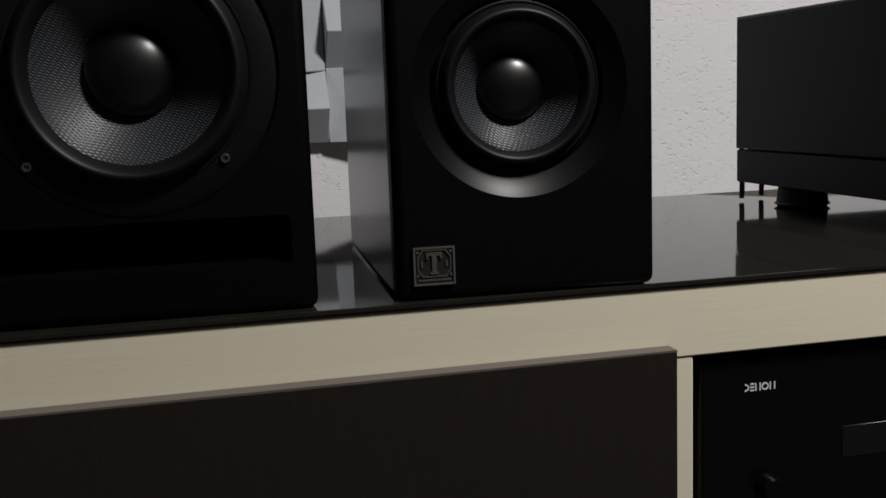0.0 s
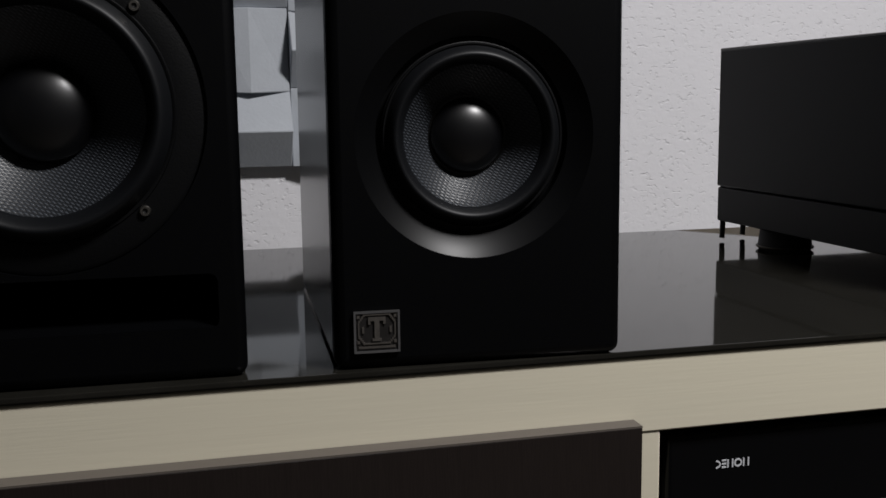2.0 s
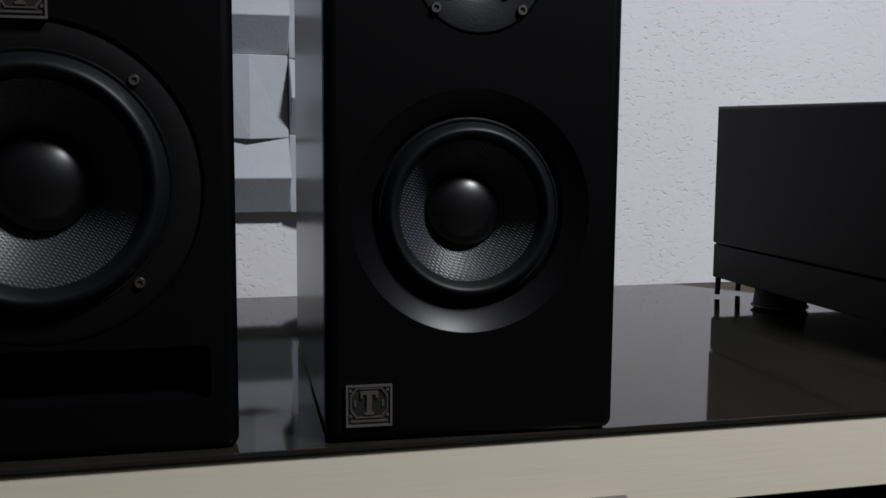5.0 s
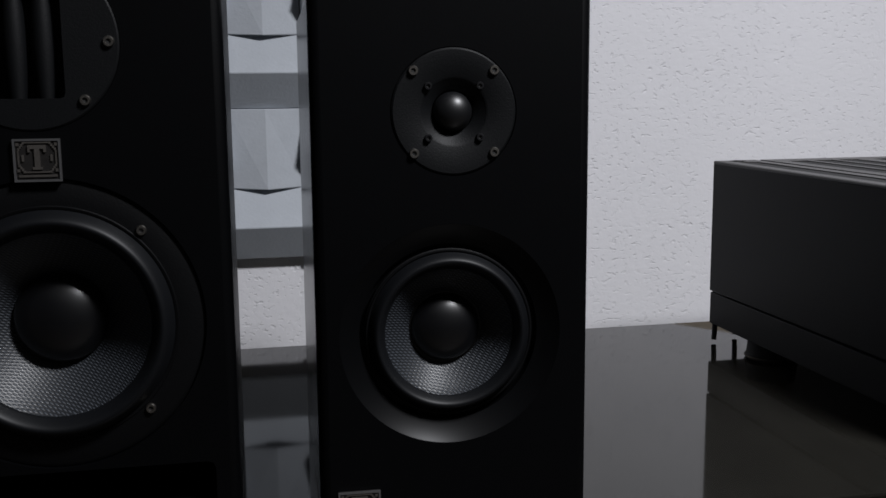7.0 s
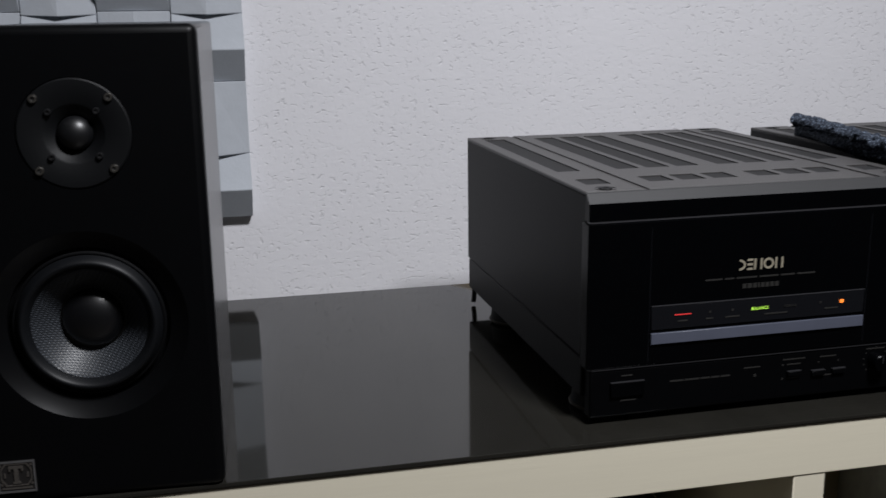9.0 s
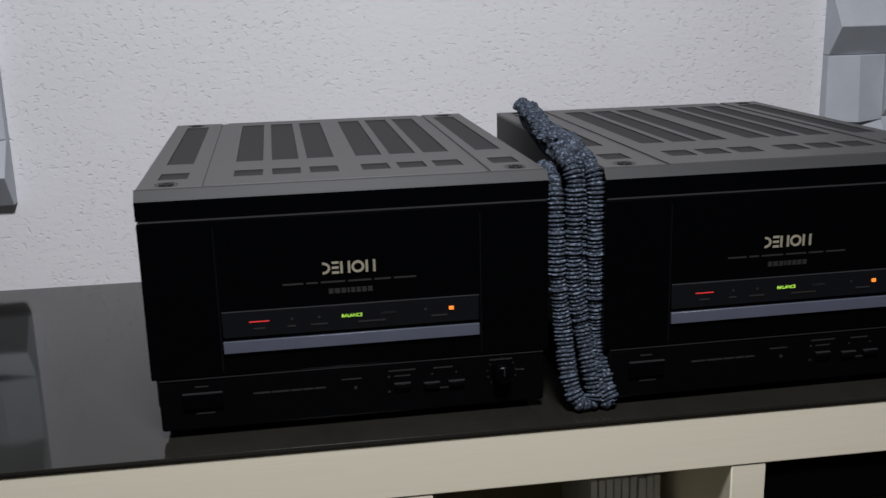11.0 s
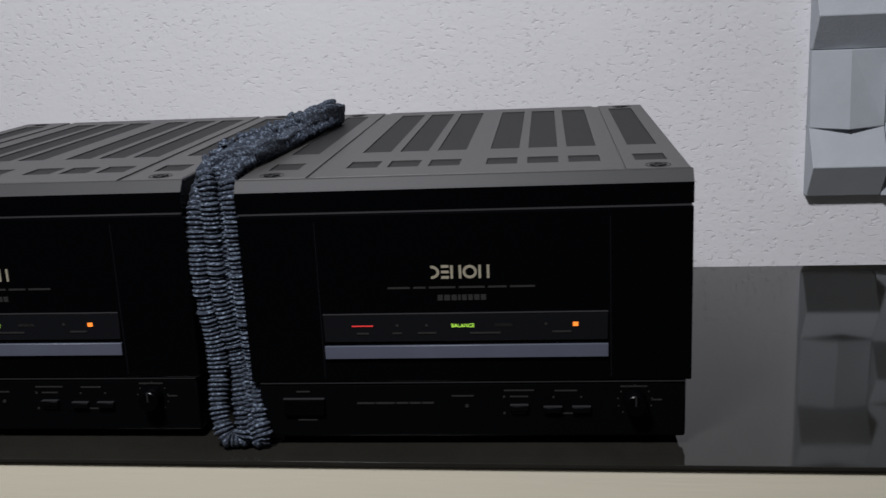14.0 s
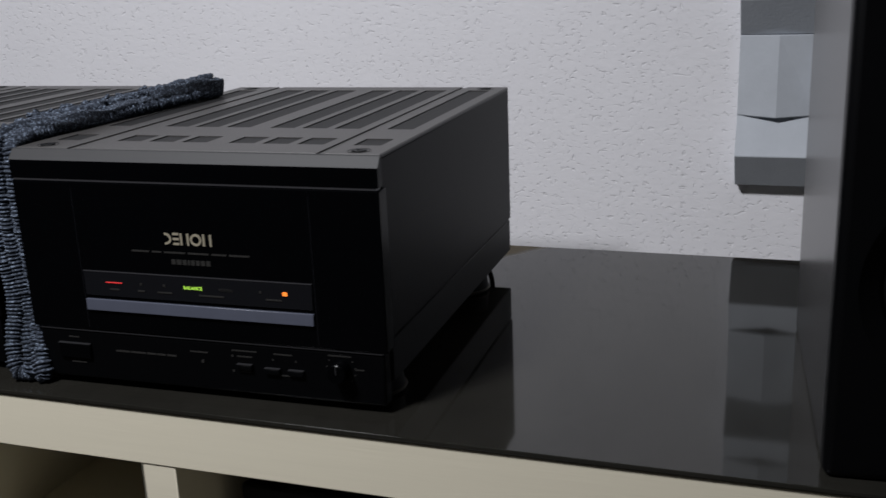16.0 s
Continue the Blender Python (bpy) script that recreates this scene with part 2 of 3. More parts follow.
def mesh_of(name, bm, material):
    me = bpy.data.meshes.new(name)
    bm.to_mesh(me)
    bm.free()
    for m in material if isinstance(material, (list, tuple)) else [material]:
        me.materials.append(m)
    return me


def part(name, bm, material, parent, label=""):
    me = bm if isinstance(bm, bpy.types.Mesh) else mesh_of(name, bm, material)
    ob = new(name, me)
    ob.parent = parent
    return tagged(ob, label) if label else ob


def thing(name, at, label, category, group="", kind=""):
    ob = new(name)
    ob.empty_display_size = 0.05
    ob.matrix_world = Matrix.Translation(at)
    return tagged(ob, label, category, group, kind)


def structure(name, bm, material, label, category):
    return tagged(new(name, mesh_of(name, bm, material)), label, category, "", "structure")


def box(x0, x1, y0, y1, z0, z1, bevel=0.0, seg=2, bm=None):
    out = bm or bmesh.new()
    made = bmesh.ops.create_cube(out, size=1.0)["verts"]
    for v in made:
        v.co = ((x0 + x1) / 2 + v.co.x * (x1 - x0), (y0 + y1) / 2 + v.co.y * (y1 - y0), (z0 + z1) / 2 + v.co.z * (z1 - z0))
    if bevel:
        edges = list({e for v in made for e in v.link_edges})
        bmesh.ops.bevel(out, geom=edges, offset=bevel, segments=seg, profile=0.5, affect="EDGES")
    finish(out, bevel > 0)
    keep_flat(out)
    return out


def keep_flat(bm):
    """Level and upright faces stay flat, so that only rounded edges are smooth."""
    for f in bm.faces:
        if max(abs(f.normal.x), abs(f.normal.y), abs(f.normal.z)) > 0.9995:
            f.smooth = False


def lathe(profile, cx=0.0, cy=0.0, cz=0.0, n=64, smooth=True):
    """Turns a profile of (radius, y) round the axis through (cx, cz) that runs along y."""
    bm = bmesh.new()
    rings = []
    for r, y in profile:
        if r < 1e-6:
            rings.append([bm.verts.new((cx, cy + y, cz))])
        else:
            rings.append([bm.verts.new((cx + r * math.cos(2 * math.pi * k / n), cy + y, cz + r * math.sin(2 * math.pi * k / n))) for k in range(n)])
    for a, b in zip(rings, rings[1:]):
        for k in range(n):
            j = (k + 1) % n
            if len(a) == 1 and len(b) == 1:
                continue
            if len(a) == 1:
                bm.faces.new((a[0], b[k], b[j]))
            elif len(b) == 1:
                bm.faces.new((a[k], b[0], a[j]))
            else:
                bm.faces.new((a[k], b[k], b[j], a[j]))
    return finish(bm, smooth)


def disc_solid(r, y0, y1, cx, cz, n=48, bevel=0.0):
    if bevel:
        return lathe([(0, y0), (r - bevel, y0), (r, y0 + bevel), (r, y1), (0, y1)], cx, 0, cz, n)
    return lathe([(0, y0), (r, y0), (r, y1), (0, y1)], cx, 0, cz, n)


def carve(bm, cutters):
    """The solid less the cutters, as a mesh."""
    me = bpy.data.meshes.new("solid")
    bm.to_mesh(me)
    bm.free()
    ob = new("solid", me)
    tools = []
    for c in cutters:
        cm = bpy.data.meshes.new("tool")
        c.to_mesh(cm)
        c.free()
        tool = new("tool", cm)
        tools.append(tool)
        mod = ob.modifiers.new("cut", "BOOLEAN")
        mod.operation, mod.solver, mod.object = "DIFFERENCE", "EXACT", tool
    dg = bpy.context.evaluated_depsgraph_get()
    out = bpy.data.meshes.new_from_object(ob.evaluated_get(dg))
    for o in [ob, *tools]:
        bpy.data.objects.remove(o)
    res = bmesh.new()
    res.from_mesh(out)
    for f in res.faces:
        f.smooth = True
    for e in res.edges:
        if len(e.link_faces) == 2 and e.calc_face_angle(0) > 0.5:
            e.smooth = False
    res.normal_update()
    keep_flat(res)
    return res


def tube(path, radius, n=10):
    """A tube along a list of points; radius is a number or a function of the step."""
    bm = bmesh.new()
    rings = []
    up = Vector((0.31, 0.2, 0.93)).normalized()
    for k, p in enumerate(path):
        p = Vector(p)
        d = (Vector(path[min(k + 1, len(path) - 1)]) - Vector(path[max(k - 1, 0)])).normalized()
        s = d.cross(up)
        s = s.normalized() if s.length > 1e-4 else Vector((1, 0, 0))
        u = s.cross(d)
        r = radius(k) if callable(radius) else radius
        rings.append([bm.verts.new(p + r * (math.cos(2 * math.pi * j / n) * s + math.sin(2 * math.pi * j / n) * u)) for j in range(n)])
    for a, b in zip(rings, rings[1:]):
        for j in range(n):
            bm.faces.new((a[j], b[j], b[(j + 1) % n], a[(j + 1) % n]))
    bm.faces.new(rings[0])
    bm.faces.new(rings[-1])
    return finish(bm, True)


def smooth_path(points, steps):
    """A Catmull-Rom line through the points, cut evenly."""
    pts = [Vector(p) for p in points]
    pts = [2 * pts[0] - pts[1], *pts, 2 * pts[-1] - pts[-2]]
    raw = []
    for a, b, c, d in zip(pts, pts[1:], pts[2:], pts[3:]):
        for k in range(40):
            t = k / 40
            raw.append(0.5 * ((2 * b) + (c - a) * t + (2 * a - 5 * b + 4 * c - d) * t * t + (3 * b - a - 3 * c + d) * t ** 3))
    raw.append(pts[-2])
    far = [0.0]
    for a, b in zip(raw, raw[1:]):
        far.append(far[-1] + (b - a).length)
    out = []
    j = 0
    for k in range(steps + 1):
        want = far[-1] * k / steps
        while j < len(far) - 2 and far[j + 1] < want:
            j += 1
        f = (want - far[j]) / max(1e-9, far[j + 1] - far[j])
        out.append(raw[j].lerp(raw[j + 1], min(1, max(0, f))))
    return out


# ---------------------------------------------------------------- room
WALL_Y = 1.752
GLASS_END = 1.535
X0, X1, YB, ZC = -1.6, 3.7, -2.6, 2.8
structure("floor", box(X0 - 0.15, X1 + 0.15, YB - 0.15, WALL_Y + 0.15, -0.1, 0.0), M_FLOOR, "greyish brown tiled floor of the room", "floor")
structure("ceiling", box(X0 - 0.15, X1 + 0.15, YB - 0.15, WALL_Y + 0.15, ZC, ZC + 0.1), M_CEIL, "plain white painted ceiling", "ceiling")
structure("wall_north", box(X0 - 0.15, X1 + 0.15, WALL_Y, WALL_Y + 0.15, 0.0, ZC), M_WALL, "white wall of rough pitted plaster behind the console", "wall")
structure("wall_south", box(X0 - 0.15, X1 + 0.15, YB - 0.15, YB, 0.0, ZC), M_ROOM, "dark taupe wall behind the camera", "wall")
structure("wall_west", box(X0 - 0.15, X0, YB, WALL_Y, 0.0, ZC), M_ROOM, "dark taupe side wall", "wall")
structure("wall_east", box(X1, X1 + 0.15, YB, WALL_Y, 0.0, ZC), M_ROOM, "dark taupe side wall", "wall")

lamp = thing("ceiling_lamp", (LAMP[0], LAMP[1], ZC), "flat white ceiling lamp fixed under the ceiling", "lamp")
part("base", box(-0.12, 0.12, -0.12, 0.12, -0.05, 0, 0.01), M_CEIL, lamp)

# ---------------------------------------------------------------- console
TOP = 0.7975
EDGE_Y = 0.835
CX0, CX1 = -0.75, 3.05
console = thing("media_console", (0, 0, 0), "long pale laminate media console with open niches and a dark door", "console")
BT, BB = 0.7912, 0.7254
part("top_board", box(CX0, CX1, EDGE_Y, GLASS_END - 0.002, BB, BT, 0.0015, 1), M_BEIGE, console)
part("bottom_board", box(CX0, CX1, EDGE_Y, GLASS_END - 0.002, 0.10, 0.14, 0.0015, 1), M_BEIGE, console)
part("plinth", box(CX0 + 0.05, CX1 - 0.05, EDGE_Y + 0.06, GLASS_END - 0.05, 0.0, 0.10), M_DARKWOOD, console)
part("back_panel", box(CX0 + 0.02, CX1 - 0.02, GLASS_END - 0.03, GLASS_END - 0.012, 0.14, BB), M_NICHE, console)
DIVIDERS = (CX0, 0.403, 1.066, 1.456, 2.07, CX1 - 0.042)
REC = 0.0015
for dx in DIVIDERS:
    part("divider", box(dx, dx + 0.042, EDGE_Y + REC, GLASS_END - 0.03, 0.14, BB, 0.0012, 1), M_BEIGE, console)
door = part("door", box(-0.70, 0.419, EDGE_Y - 0.019, EDGE_Y - 0.001, 0.13, 0.7363, 0.0005, 1), M_DARKWOOD, console, "dark brown wood-grain door")
part("edge_band", box(-0.70, 0.419, EDGE_Y - 0.0190, EDGE_Y - 0.001, 0.7364, 0.7381), M_DARKEDGE, door, "lighter brown edge band")

# dark layer added to draw the dark gap between glass and board
part("gap_layer", box(CX0 + 0.004, CX1 - 0.004, EDGE_Y + 0.0015, GLASS_END - 0.01, BT, BT + 0.0015), M_GLASS_EDGE, console, "thin dark layer in the gap under the glass")
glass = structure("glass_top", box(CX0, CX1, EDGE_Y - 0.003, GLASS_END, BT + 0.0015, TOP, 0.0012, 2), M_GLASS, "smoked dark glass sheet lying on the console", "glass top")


# ---------------------------------------------------------------- relief panels
COL, PER = 0.1240, 0.2500


def relief_tile(z_top, z_low):
    """One column's folded block, back at y = 0, relief towards -y; cut at z_low."""
    w = COL / 2 - 0.0006
    hb, hr, hl = 0.022, 0.044, 0.066
    zb, zl, ze = z_top - 0.1295, z_top - 0.1920, z_top - PER + 0.0008
    zs = 0.010
    rows = [[(-w, hb, z_top), (0, hb + 0.012, z_top), (w, hb, z_top)],
            [(-w, hb + 0.004, zb), (0, hr, zb - zs * 0.3), (w, hb + 0.004, zb)],
            [(-w, hb + 0.003, zb - 0.0005), (0, hb + 0.003, zb - 0.0005), (w, hb + 0.003, zb - 0.0005)],
            [(-w, hl, zl), (0, hl, zl), (w, hl, zl)],
            [(-w, hb, ze), (0, hb, ze), (w, hb, ze)]]
    bm = bmesh.new()
    grid = [[bm.verts.new((x, -h, z)) for x, h, z in r] for r in rows]
    back = [[bm.verts.new((x, 0, z)) for x, h, z in r] for r in rows]
    for a, b in zip(grid, grid[1:]):
        for k in range(2):
            bm.faces.new((a[k], a[k + 1], b[k + 1], b[k]))
    for a, b in zip(back, back[1:]):
        for k in range(2):
            bm.faces.new((a[k], b[k], b[k + 1], a[k + 1]))
    for k in range(2):
        bm.faces.new((grid[0][k], back[0][k], back[0][k + 1], grid[0][k + 1]))
        bm.faces.new((grid[-1][k], grid[-1][k + 1], back[-1][k + 1], back[-1][k]))
    for j in range(len(rows) - 1):
        bm.faces.new((grid[j][0], grid[j + 1][0], back[j + 1][0], back[j][0]))
        bm.faces.new((grid[j][2], back[j][2], back[j + 1][2], grid[j + 1][2]))
    if z_low > ze + 0.001:
        geom = bm.verts[:] + bm.edges[:] + bm.faces[:]
        cutd = bmesh.ops.bisect_plane(bm, geom=geom, plane_co=(0, 0, z_low), plane_no=(0, 0, -1), clear_outer=True)
        bmesh.ops.holes_fill(bm, edges=[e for e in bm.edges if e.is_boundary])
    finish(bm)
    bmesh.ops.bevel(bm, geom=[e for e in bm.edges if len(e.link_faces) == 2 and e.calc_face_angle(0) > 0.5], offset=0.0012, segments=1, affect="EDGES")
    return finish(bm)


def relief_panel(x_edge, side, z_low, columns, rows):
    """side +1: columns run towards -x from x_edge; -1: towards +x."""
    top = thing("relief_panel", (x_edge, WALL_Y, z_low), "light grey cement relief panel of folded blocks on the wall", "wall panel", "relief panels on the wall")
    even = mesh_of("tile", relief_tile(PER, -9), M_PANEL)
    low = mesh_of("tile", relief_tile(PER / 2, 0.0), M_PANEL)
    for c in range(columns):
        x = -side * (c + 0.5) * COL
        for r in range(rows):
            if c % 2 == 0:
                ob = part("tile", even, None, top)
                ob.location = (x, -0.0005, r * PER)
            elif r == 0:
                ob = part("tile", low, None, top)
                ob.location = (x, -0.0005, 0)
                ob = part("tile", even, None, top)
                ob.location = (x, -0.0005, PER / 2)
            else:
                ob = part("tile", even, None, top)
                ob.location = (x, -0.0005, (r + 0.5) * PER)
    return top


relief_panel(0.477, 1, 0.902, 6, 3)
relief_panel(2.038, -1, 0.8675, 6, 3)


# ---------------------------------------------------------------- loudspeakers
def screw(parent, x, z, y, r=0.0042, material=None, label="steel socket screw"):
    s = part("screw", lathe([(0, -0.0012), (r * 0.45, -0.0012), (r * 0.5, -0.0026), (r * 0.85, -0.0026), (r, -0.0014), (r, 0.002), (0, 0.002)], x, y, z, 20), material or M_SCREW, parent, label)
    part("socket", lathe([(0, -0.0014), (r * 0.48, -0.0014), (r * 0.48, 0.0), (0, 0.0)], x, y, z, 6), M_SCREWHOLE, s)
    return s


def badge(parent, x0, x1, z0, z1, y):
    b = part("badge", box(x0, x1, y - 0.002, y + 0.001, z0, z1, 0.0004, 1), M_BADGE, parent, "pewter maker's plaque with an emblem")
    w, h = x1 - x0, z1 - z0
    t = 0.0016
    frame_bm = bmesh.new()
    for a in ((x0, x1, z1 - t, z1), (x0, x1, z0, z0 + t), (x0, x0 + t, z0 + t, z1 - t), (x1 - t, x1, z0 + t, z1 - t)):
        box(a[0], a[1], y - 0.0034, y - 0.0019, a[2], a[3], bm=frame_bm)
    part("rim", frame_bm, M_CHROME, b)
    cx, cz = (x0 + x1) / 2, z0 + 0.57 * h

    def bar(bm, u0, u1, v0, v1, d=0.0030):
        box(cx + u0 * w, cx + u1 * w, y - d, y - 0.0019, cz + v0 * h, cz + v1 * h, bm=bm)

    em = bmesh.new()
    bar(em, -0.055, 0.055, -0.225, 0.20, 0.0034)
    bar(em, -0.19, 0.19, 0.20, 0.285, 0.0034)
    for sx in (-1, 1):
        bar(em, sx * 0.165 - 0.025, sx * 0.165 + 0.025, 0.12, 0.20, 0.0034)
    bar(em, -0.10, 0.10, -0.285, -0.225, 0.0034)
    part("emblem", em, M_BADGEMETAL, b)
    scroll = bmesh.new()
    for sz in (-1, 1):
        bar(scroll, -0.27, 0.27, sz * 0.345 - 0.016, sz * 0.345 + 0.016)
        for sx in (-1, 1):
            bar(scroll, sx * 0.40 - 0.03, sx * 0.40 + 0.03, sz * 0.305 - 0.035, sz * 0.305 + 0.035)
            for k in range(4):
                u, v = 0.28 + 0.033 * k, 0.335 - 0.048 * k
                bar(scroll, sx * u - 0.02, sx * u + 0.02, sz * v - 0.03, sz * v + 0.03)
    for sx in (-1, 1):
        bar(scroll, sx * 0.395 - 0.014, sx * 0.395 + 0.014, -0.16, 0.16)
        bar(scroll, sx * 0.30 - 0.022, sx * 0.30 + 0.022, -0.09, 0.06)
    bar(scroll, -0.40, 0.40, -0.46, -0.41)
    part("ornament", scroll, M_BADGEMETAL, b)
    return b


def woofer(parent, x, z, y, r, screws=(), frame_r=0.0, cone_r=0.79, cap_r=0.40, deep=0.36):
    """Cone driver: frame, rubber surround, woven cone and dust cap; y is the frame's face."""
    f = frame_r or r * 1.06
    w = part("woofer", lathe([(r * 0.97, 0.004), (r * 0.98, -0.002), (r * 1.0, -0.0030), (r * 1.012, -0.0030), (r * 1.02, -0.0018), (f - 0.003, -0.0018), (f, -0.0006), (f, 0.012), (r * 0.97, 0.012)], x, y, z, 96), M_FRAME, parent, "black cone driver")
    span = 0.985 - cone_r
    roll = [(r * (0.985 - span * k / 14), -0.0028 - 0.0085 * math.sin(math.pi * k / 14) * (r / 0.07)) for k in range(15)]
    part("surround", lathe(roll + [(r * cone_r - 0.0005, 0.006), (r * 0.985, 0.006)], x, y, z, 96), M_RUBBER, w, "black rubber surround")
    d = r * deep
    inner = cap_r - 0.03
    cone = [(r * (cone_r + (inner - cone_r) * k / 12), -0.0024 + d * (k / 12) ** 0.85) for k in range(13)]
    part("cone", lathe(cone + [(r * inner, d + 0.006), (r * cone_r, 0.006)], x, y, z, 96), M_WEAVE, w, "dark woven fibre cone")
    cr = r * cap_r
    base = d * 0.90
    cap = [(cr * math.sin(math.pi / 2 * k / 16), base - cr * 0.58 * (math.cos(math.pi / 2 * k / 16))) for k in range(17)]
    part("dust_cap", lathe(cap + [(cr, d)], x, y, z, 72), M_CAP, w, "smooth black dust cap")
    part("cap_ring", lathe([(cr * 0.995, base - 0.0012), (cr * 1.035, base - 0.0004), (cr * 1.05, d), (cr * 0.995, d)], x, y, z, 72), M_CAPRING, w)
    for sx, sz in screws:
        screw(w, sx, sz, y - 0.0018, 0.0042)
    return w


def small_speaker(at, label, flip=1):
    """Two-way cabinet; origin at the middle of its front bottom edge."""
    W, H, D = 0.234, 0.4665, 0.39
    s = thing("bookshelf_speaker", at, label, "loudspeaker", "small loudspeakers on the console")
    h = W / 2
    tz, wz, wx = 0.367, 0.1792, -0.0035
    front = box(-h, h, 0, 0.032, 0, H, 0.0085, 4)
    cone_cut = lathe([(0, -0.01), (0.0950, -0.01), (0.0950, 0.0001), (0.0900, 0.0044), (0.0850, 0.0076), (0.0800, 0.0102), (0.0772, 0.0116), (0.0772, 0.0215), (0, 0.0215)], wx, 0, wz, 96)
    front = carve(front, [cone_cut, disc_solid(0.0680, 0.005, 0.06, wx, wz), disc_solid(0.0528, -0.01, 0.0028, 0, tz, 64), disc_solid(0.030, 0.0, 0.06, 0, tz)])
    part("baffle", front, M_BLACK, s, "satin black front baffle")
    part("cabinet_body", box(-h + 0.0015, h - 0.0015, 0.0322, D, 0.0005, H - 0.0015, 0.004, 2), M_GREYSIDE, s, "glossy black cabinet body mirroring the wall")
    hollow = [(0.0947 - 0.00146 * k, 0.0003 + 0.74 * 0.00146 * k - 8.5 * (0.00146 * k) ** 2) for k in range(13)]
    part("recess_ring", lathe(hollow + [(0.0771, 0.0190), (0.0725, 0.0190), (0.0725, 0.0200), (0.0947, 0.0200)], wx, 0, wz, 96), M_RECESS, s, "hollowed black ring round the woofer")
    woofer(s, wx, wz, 0.0120, 0.0708, frame_r=0.0730, cone_r=0.785, cap_r=0.435, deep=0.36)
    t = part("tweeter", lathe([(0.0285, 0.006), (0.0270, 0.0005), (0.0290, -0.0006), (0.0505, -0.0006), (0.0520, 0.0006), (0.0520, 0.0026), (0.03, 0.0026)], 0, 0, tz, 64), M_TWPLATE, s, "round matt tweeter plate")
    part("horn", lathe([(0.0275, 0.0004), (0.0225, 0.0035), (0.0175, 0.0075), (0.0168, 0.012), (0.03, 0.012)], 0, 0, tz, 56), M_TWPLATE, t)
    dome = [(0.0165 * math.sin(math.pi / 2 * k / 10), 0.0085 - 0.0135 * math.cos(math.pi / 2 * k / 10)) for k in range(11)]
    part("dome", lathe(dome + [(0.0165, 0.011)], 0, 0, tz, 48), M_DOME, t, "soft black dome")
    for a in (-1, 1):
        for b in (-1, 1):
            screw(t, a * 0.0335, tz + b * 0.0335, -0.0006, 0.0042)
            screw(t, a * 0.0215, tz + b * 0.0210, -0.0006, 0.0033, M_DARKSCREW, "small black socket screw")
    bx = -0.0845 * flip
    badge(s, bx - 0.0180, bx + 0.0180, 0.0135, 0.0465, 0.0)
    return s


def large_speaker(at, label):
    """Three-part cabinet with a round-plated ribbon, a woofer and a slot port; origin at the middle of its front bottom edge."""
    W, H, D = 0.292, 0.582, 0.39
    s = thing("monitor_speaker", at, label, "loudspeaker", "large loudspeakers on the console")
    h = W / 2
    wz, rz = 0.203, 0.424
    front = box(-h, h, 0, 0.034, 0, H, 0.0085, 4)
    slot = box(-0.126, 0.126, -0.02, 0.2, 0.039, 0.081, 0.006, 2)
    front = carve(front, [slot, disc_solid(0.1180, -0.01, 0.0045, 0.0060, wz - 0.001, 96), disc_solid(0.098, 0, 0.06, 0, wz, 72), disc_solid(0.0685, -0.01, 0.0030, 0, rz, 64), box(-0.030, 0.030, -0.01, 0.06, rz - 0.045, rz + 0.045, 0.003)])
    part("baffle", front, M_BLACK, s, "satin black front baffle")
    body = carve(box(-h + 0.0015, h - 0.0015, 0.0342, D, 0.0005, H - 0.0015, 0.004, 2), [box(-0.126, 0.126, 0.0, 0.24, 0.039, 0.081)])
    part("cabinet_body", body, M_LARGESIDE, s, "satin black cabinet body")
    lip = bmesh.new()
    pts = [(-0.124, 0.001, 0.0395), (0.124, 0.001, 0.0395), (0.124, 0.10, 0.053), (-0.124, 0.10, 0.053)]
    vs = [lip.verts.new(p) for p in pts] + [lip.verts.new((p[0], p[1], 0.0392)) for p in pts]
    for q in ((0, 1, 2, 3), (7, 6, 5, 4), (0, 4, 5, 1), (1, 5, 6, 2), (2, 6, 7, 3), (3, 7, 4, 0)):
        lip.faces.new([vs[k] for k in q])
    part("port_ramp", finish(lip), M_BLACK, s, "sloping floor of the slot port")
    sc = [(a * 0.0762, wz + b * 0.0735) for a in (-1, 1) for b in (-1, 1)]
    woofer(s, 0.0060, wz - 0.001, 0.0040, 0.0945, sc, 0.1170, cap_r=0.40, deep=0.36)
    t = part("ribbon_tweeter", carve(lathe([(0, -0.0006), (0.0665, -0.0006), (0.068, 0.0006), (0.068, 0.0028), (0, 0.0028)], 0, 0, rz, 64), [box(-0.026, 0.026, -0.01, 0.05, rz - 0.043, rz + 0.043, 0.004)]), M_TWPLATE, s, "round black ribbon tweeter plate")
    part("ribbon_foil", box(-0.0275, 0.0275, 0.016, 0.019, rz - 0.044, rz + 0.044), M_FRAME, t)
    for sx in (-1, 1):
        part("lip", tube([(sx * 0.0105, 0.010, rz - 0.043 + 0.0086 * k) for k in range(11)], lambda k: 0.0088 * (0.75 + 0.25 * math.sin(math.pi * k / 10)), 20), M_TWPLATE, t, "rounded lip beside the ribbon slit")
    for k in (0, 48, 132, 180, 228, 312):
        screw(t, 0.060 * math.cos(radians(k)), rz + 0.060 * math.sin(radians(k)), -0.0006, 0.0044)
    badge(s, -0.0150, 0.0200, 0.3175, 0.3505, 0.0)
    return s


